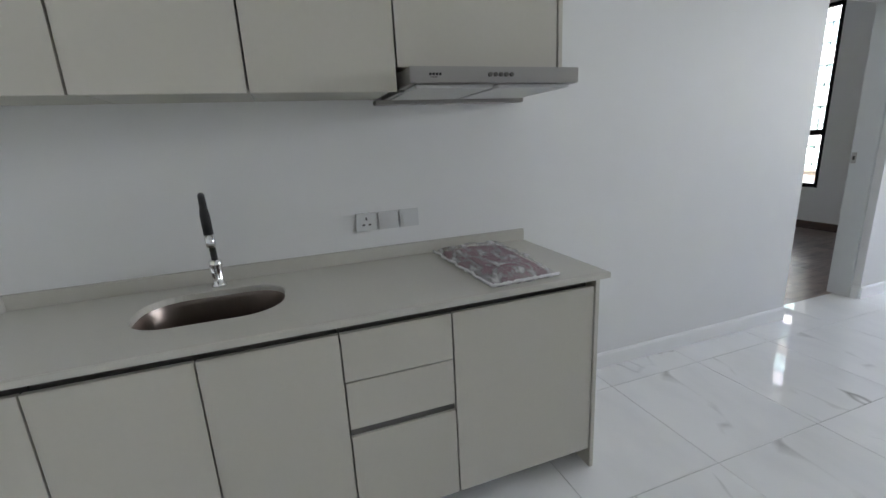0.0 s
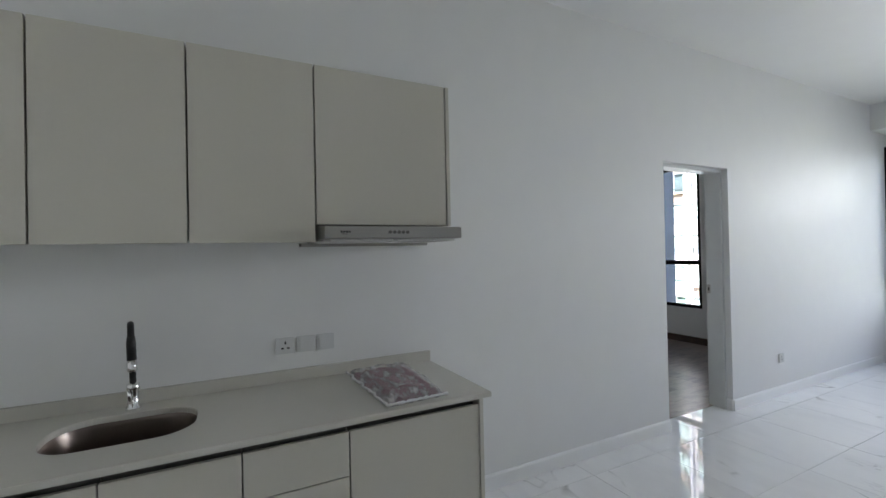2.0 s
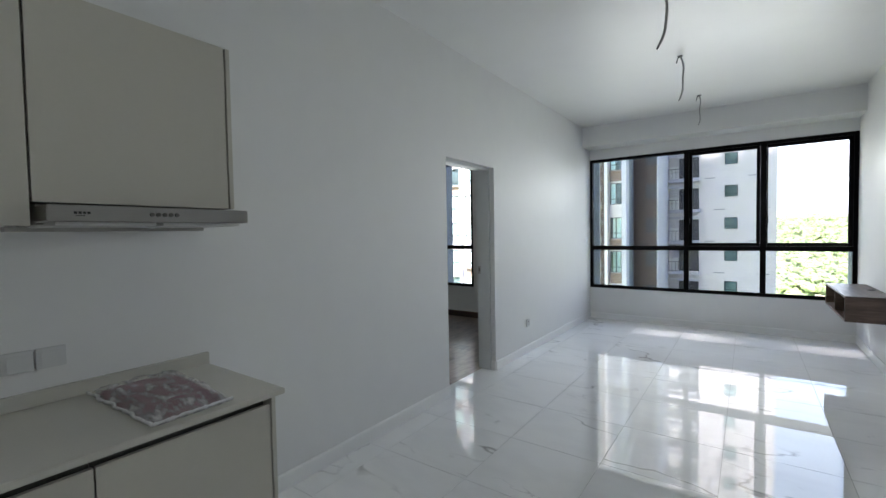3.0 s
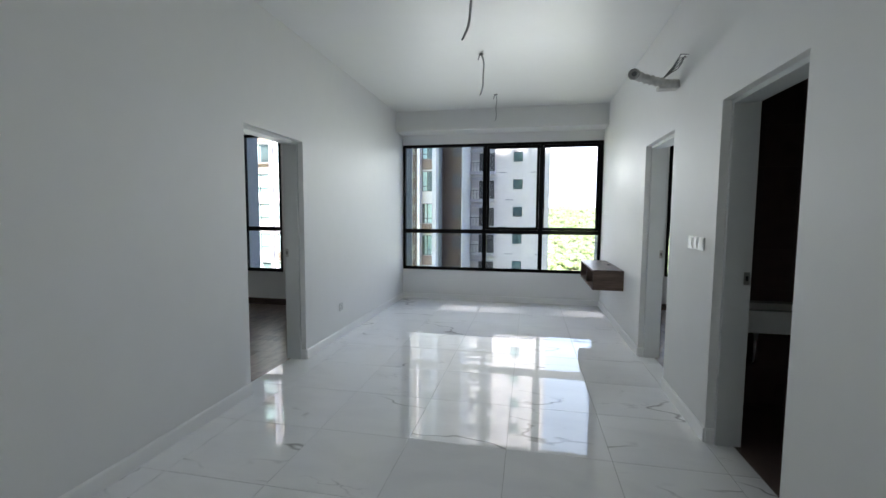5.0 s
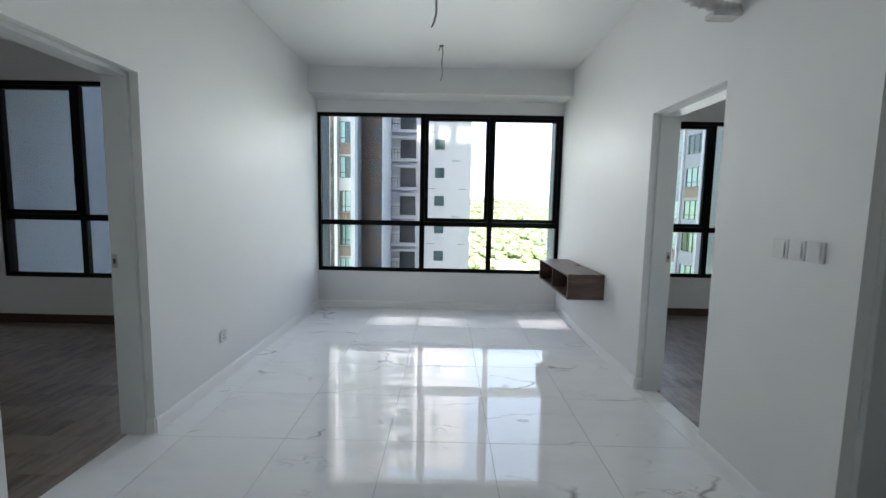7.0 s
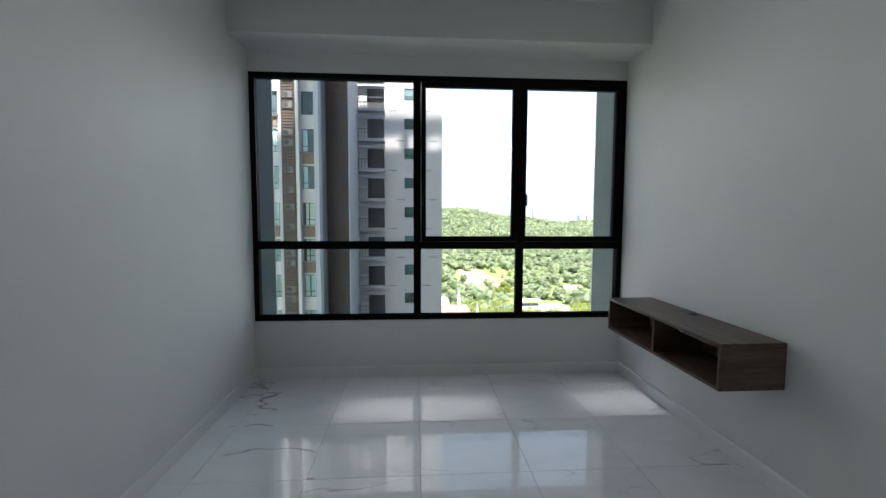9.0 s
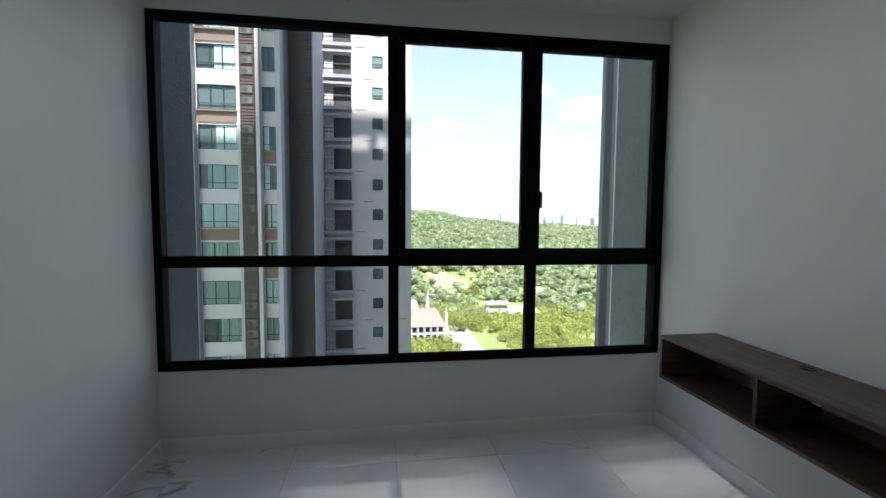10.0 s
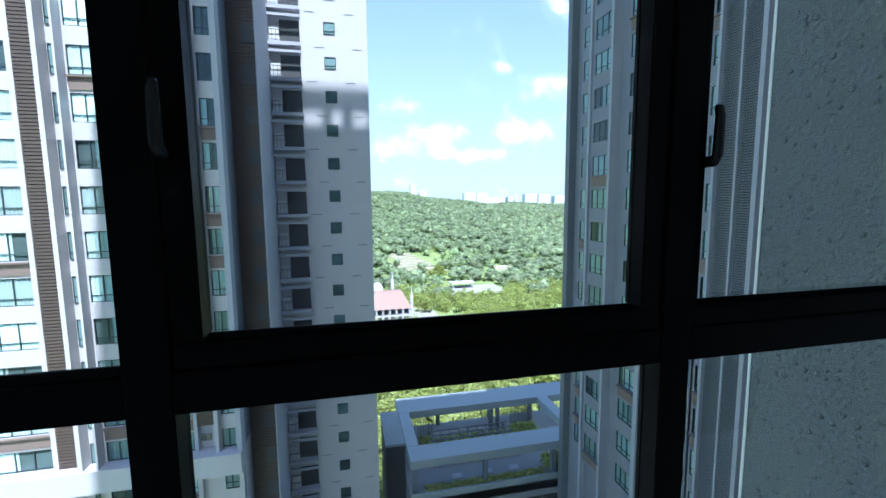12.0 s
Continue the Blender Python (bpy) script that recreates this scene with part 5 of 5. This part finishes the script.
part("crown", clump_mesh("crown", CROSS, CROSS_F, pts, tree_rng.uniform(0.5, 1.1, 1800), tree_rng.uniform(0, 6.28, 1800), 0.8, 0.2, 6), M_LEAF, tree)

# far skyline and clouds
rnd = random.Random(9)
for x, w, h in ((236, 16, 70), (272, 24, 40), (310, 30, 16), (446, 44, 36), (493, 44, 33), (545, 60, 14), (605, 26, 18), (622, 18, 26), (675, 30, 30), (700, 16, 28), (724, 20, 26), (746, 26, 28), (800, 40, 20), (860, 40, 26)):
    city = thing("far_tower", (x, 1500, -20), "pale tower block on the far skyline", "building", "far skyline")
    part("wall", [(x - w / 2, x + w / 2, 1500, 1530, -40, -2 + 0.85 * h)], M_PALE, city)
    part("roof", [(x - w / 4, x + w / 4, 1504, 1520, -2 + 0.85 * h, 1 + 0.85 * h)], M_PALE, city)


def cloud_backdrop():
    """A plain far backdrop that glows: soft white cumulus and painted haze on clear film, the real sky showing through.
    """
    m = bpy.data.materials.new("cloud_backdrop")
    m.use_nodes = True
    n, l = m.node_tree.nodes, m.node_tree.links
    n.remove(n["Principled BSDF"])
    tc = n.new("ShaderNodeTexCoord")
    total = None
    for cx, cz, w, h in ((420, 650, 250, 130), (610, 490, 340, 170), (330, 380, 460, 130), (1450, 830, 300, 190), (1290, 490, 360, 170), (1580, 1360, 280, 180), (1140, 940, 120, 70), (900, 330, 700, 110), (-300, 700, 500, 260)):
        mp = n.new("ShaderNodeMapping")
        mp.inputs["Location"].default_value = (-cx / w, 0, -cz / h)
        mp.inputs["Scale"].default_value = (1 / w, 0, 1 / h)
        g = n.new("ShaderNodeTexGradient")
        g.gradient_type = "SPHERICAL"
        l.new(tc.outputs["Object"], mp.inputs[0])
        l.new(mp.outputs[0], g.inputs[0])
        if total is None:
            total = g.outputs["Fac"]
        else:
            k = n.new("ShaderNodeMath")
            k.operation = "MAXIMUM"
            l.new(total, k.inputs[0])
            l.new(g.outputs["Fac"], k.inputs[1])
            total = k.outputs[0]
    t = n.new("ShaderNodeTexNoise")
    t.inputs["Scale"].default_value, t.inputs["Detail"].default_value, t.inputs["Roughness"].default_value = 0.0048, 7, 0.52
    l.new(tc.outputs["Object"], t.inputs["Vector"])
    k = n.new("ShaderNodeMath")
    k.operation = "MULTIPLY_ADD"
    l.new(t.outputs["Fac"], k.inputs[0])
    k.inputs[1].default_value = 2.6
    l.new(total, k.inputs[2])
    r = n.new("ShaderNodeMapRange")
    r.interpolation_type = "SMOOTHSTEP"
    r.inputs[1].default_value, r.inputs[2].default_value, r.inputs[4].default_value = 1.5, 2.5, 0.95
    l.new(k.outputs[0], r.inputs[0])
    # pale haze painted over the sky, thickest at the horizon
    sep, hz, top_of = n.new("ShaderNodeSeparateXYZ"), n.new("ShaderNodeMapRange"), n.new("ShaderNodeMath")
    hz.interpolation_type = "SMOOTHSTEP"
    l.new(tc.outputs["Object"], sep.inputs[0])
    l.new(sep.outputs["Z"], hz.inputs[0])
    hz.inputs[1].default_value, hz.inputs[2].default_value, hz.inputs[3].default_value, hz.inputs[4].default_value = -100, 1500, 0.88, 0.36
    puff = r.outputs[0]
    top_of.operation = "MAXIMUM"
    l.new(r.outputs[0], top_of.inputs[0])
    l.new(hz.outputs[0], top_of.inputs[1])
    r = top_of
    d, tr, mx = n.new("ShaderNodeEmission"), n.new("ShaderNodeBsdfTransparent"), n.new("ShaderNodeMixShader")
    glow = n.new("ShaderNodeMapRange")
    l.new(puff, glow.inputs[0])
    glow.inputs[3].default_value, glow.inputs[4].default_value = 0.58, 1.0
    l.new(glow.outputs[0], d.inputs[1])
    tone = ramp(n, l, puff, [(0.0, (0.74, 0.86, 0.98)), (0.7, (1.0, 0.99, 0.98))])
    l.new(tone, d.inputs[0])
    l.new(r.outputs[0], mx.inputs[0])
    l.new(tr.outputs[0], mx.inputs[1])
    l.new(d.outputs[0], mx.inputs[2])
    l.new(mx.outputs[0], n["Material Output"].inputs[0])
    me = bpy.data.meshes.new("backdrop_clouds")
    me.from_pydata([(-3600, 3000, -40), (3600, 3000, -40), (3600, 3000, 2200), (-3600, 3000, 2200)], [], [(0, 1, 2, 3)])
    put("backdrop_clouds", me, m, "glowing backdrop of white cumulus and pale horizon haze", "clouds", "structure").visible_shadow = False


cloud_backdrop()

# ---- floor pieces, last ----
floor = thing("floor", (1.6, 1.8, 0), "polished white marble-look porcelain floor tiles", "floor", kind="structure")
part("grout", [(-0.17, W + 0.17, YK - 0.2, YW + 0.1, -0.1, -0.0025)], M_GROUT, floor)
P = 0.6175
xs = [0.185 + P * i for i in range(-1, 7)]
ys = [5.12 + P * i for i in range(-13, 3)]
shared = {}
GAP = 0.0012
for x in xs:
    for y in ys:
        x0, x1, y0, y1 = max(x, -0.16) + GAP, min(x + P, W + 0.16) - GAP, max(y, YK) + GAP, min(y + P, YW) - GAP
        if x1 - x0 < 0.02 or y1 - y0 < 0.02:
            continue
        key = (round(x1 - x0, 3), round(y1 - y0, 3))
        if key not in shared:
            a, b = (x1 - x0) / 2, (y1 - y0) / 2
            shared[key] = boxes("tile", [(-a, a, -b, b, -0.01, 0.0)], 0.0008)
        ob = part("tile", shared[key], M_TILE, floor)
        ob.location = ((x0 + x1) / 2, (y0 + y1) / 2, 0)


def planks(name, x0, x1, y0, y1, label):
    root = thing(name, ((x0 + x1) / 2, (y0 + y1) / 2, 0), label, "floor", kind="structure")
    part("underlay", [(x0, x1, y0, y1, -0.1, -0.012)], M_GROUT, root)
    pw, pl = 0.18, 1.2
    full = boxes("plank", [(-pl / 2 + 0.0006, pl / 2 - 0.0006, -pw / 2 + 0.0006, pw / 2 - 0.0006, -0.012, -0.001)], 0.0008)
    rows = int((y1 - y0) / pw) + 1
    cols = int((x1 - x0) / pl) + 2
    for j in range(rows):
        for i in range(cols):
            cx, cy = x0 + (i + 0.37 * (j % 3)) * pl - 0.3, y0 + (j + 0.5) * pw
            if cx - pl / 2 < x0 - 0.001 or cx + pl / 2 > x1 + 0.001:
                a, b = max(cx - pl / 2, x0), min(cx + pl / 2, x1)
                if b - a < 0.05:
                    continue
                ob = part("plank", [((a - b) / 2, (b - a) / 2, -pw / 2 + 0.0006, pw / 2 - 0.0006, -0.012, -0.001)], M_PLANK, root)
                cx = (a + b) / 2
            else:
                ob = part("plank", full, M_PLANK, root)
            ob.location = (cx, cy, 0)


planks("floor_bedroom", -4.5, -0.165, 1.0, B1Y, "grey-brown wood plank floor of the bedroom")
planks("floor_second_bedroom", W + 0.165, 7.0, 2.63, B2Y, "grey-brown wood plank floor of the second bedroom")
put("floor_bathroom", [(W + 0.165, 5.2, -0.6, 2.44, -0.1, -0.002)], M_DARKTILE, "dark brown tiled bathroom floor", "floor", "structure")
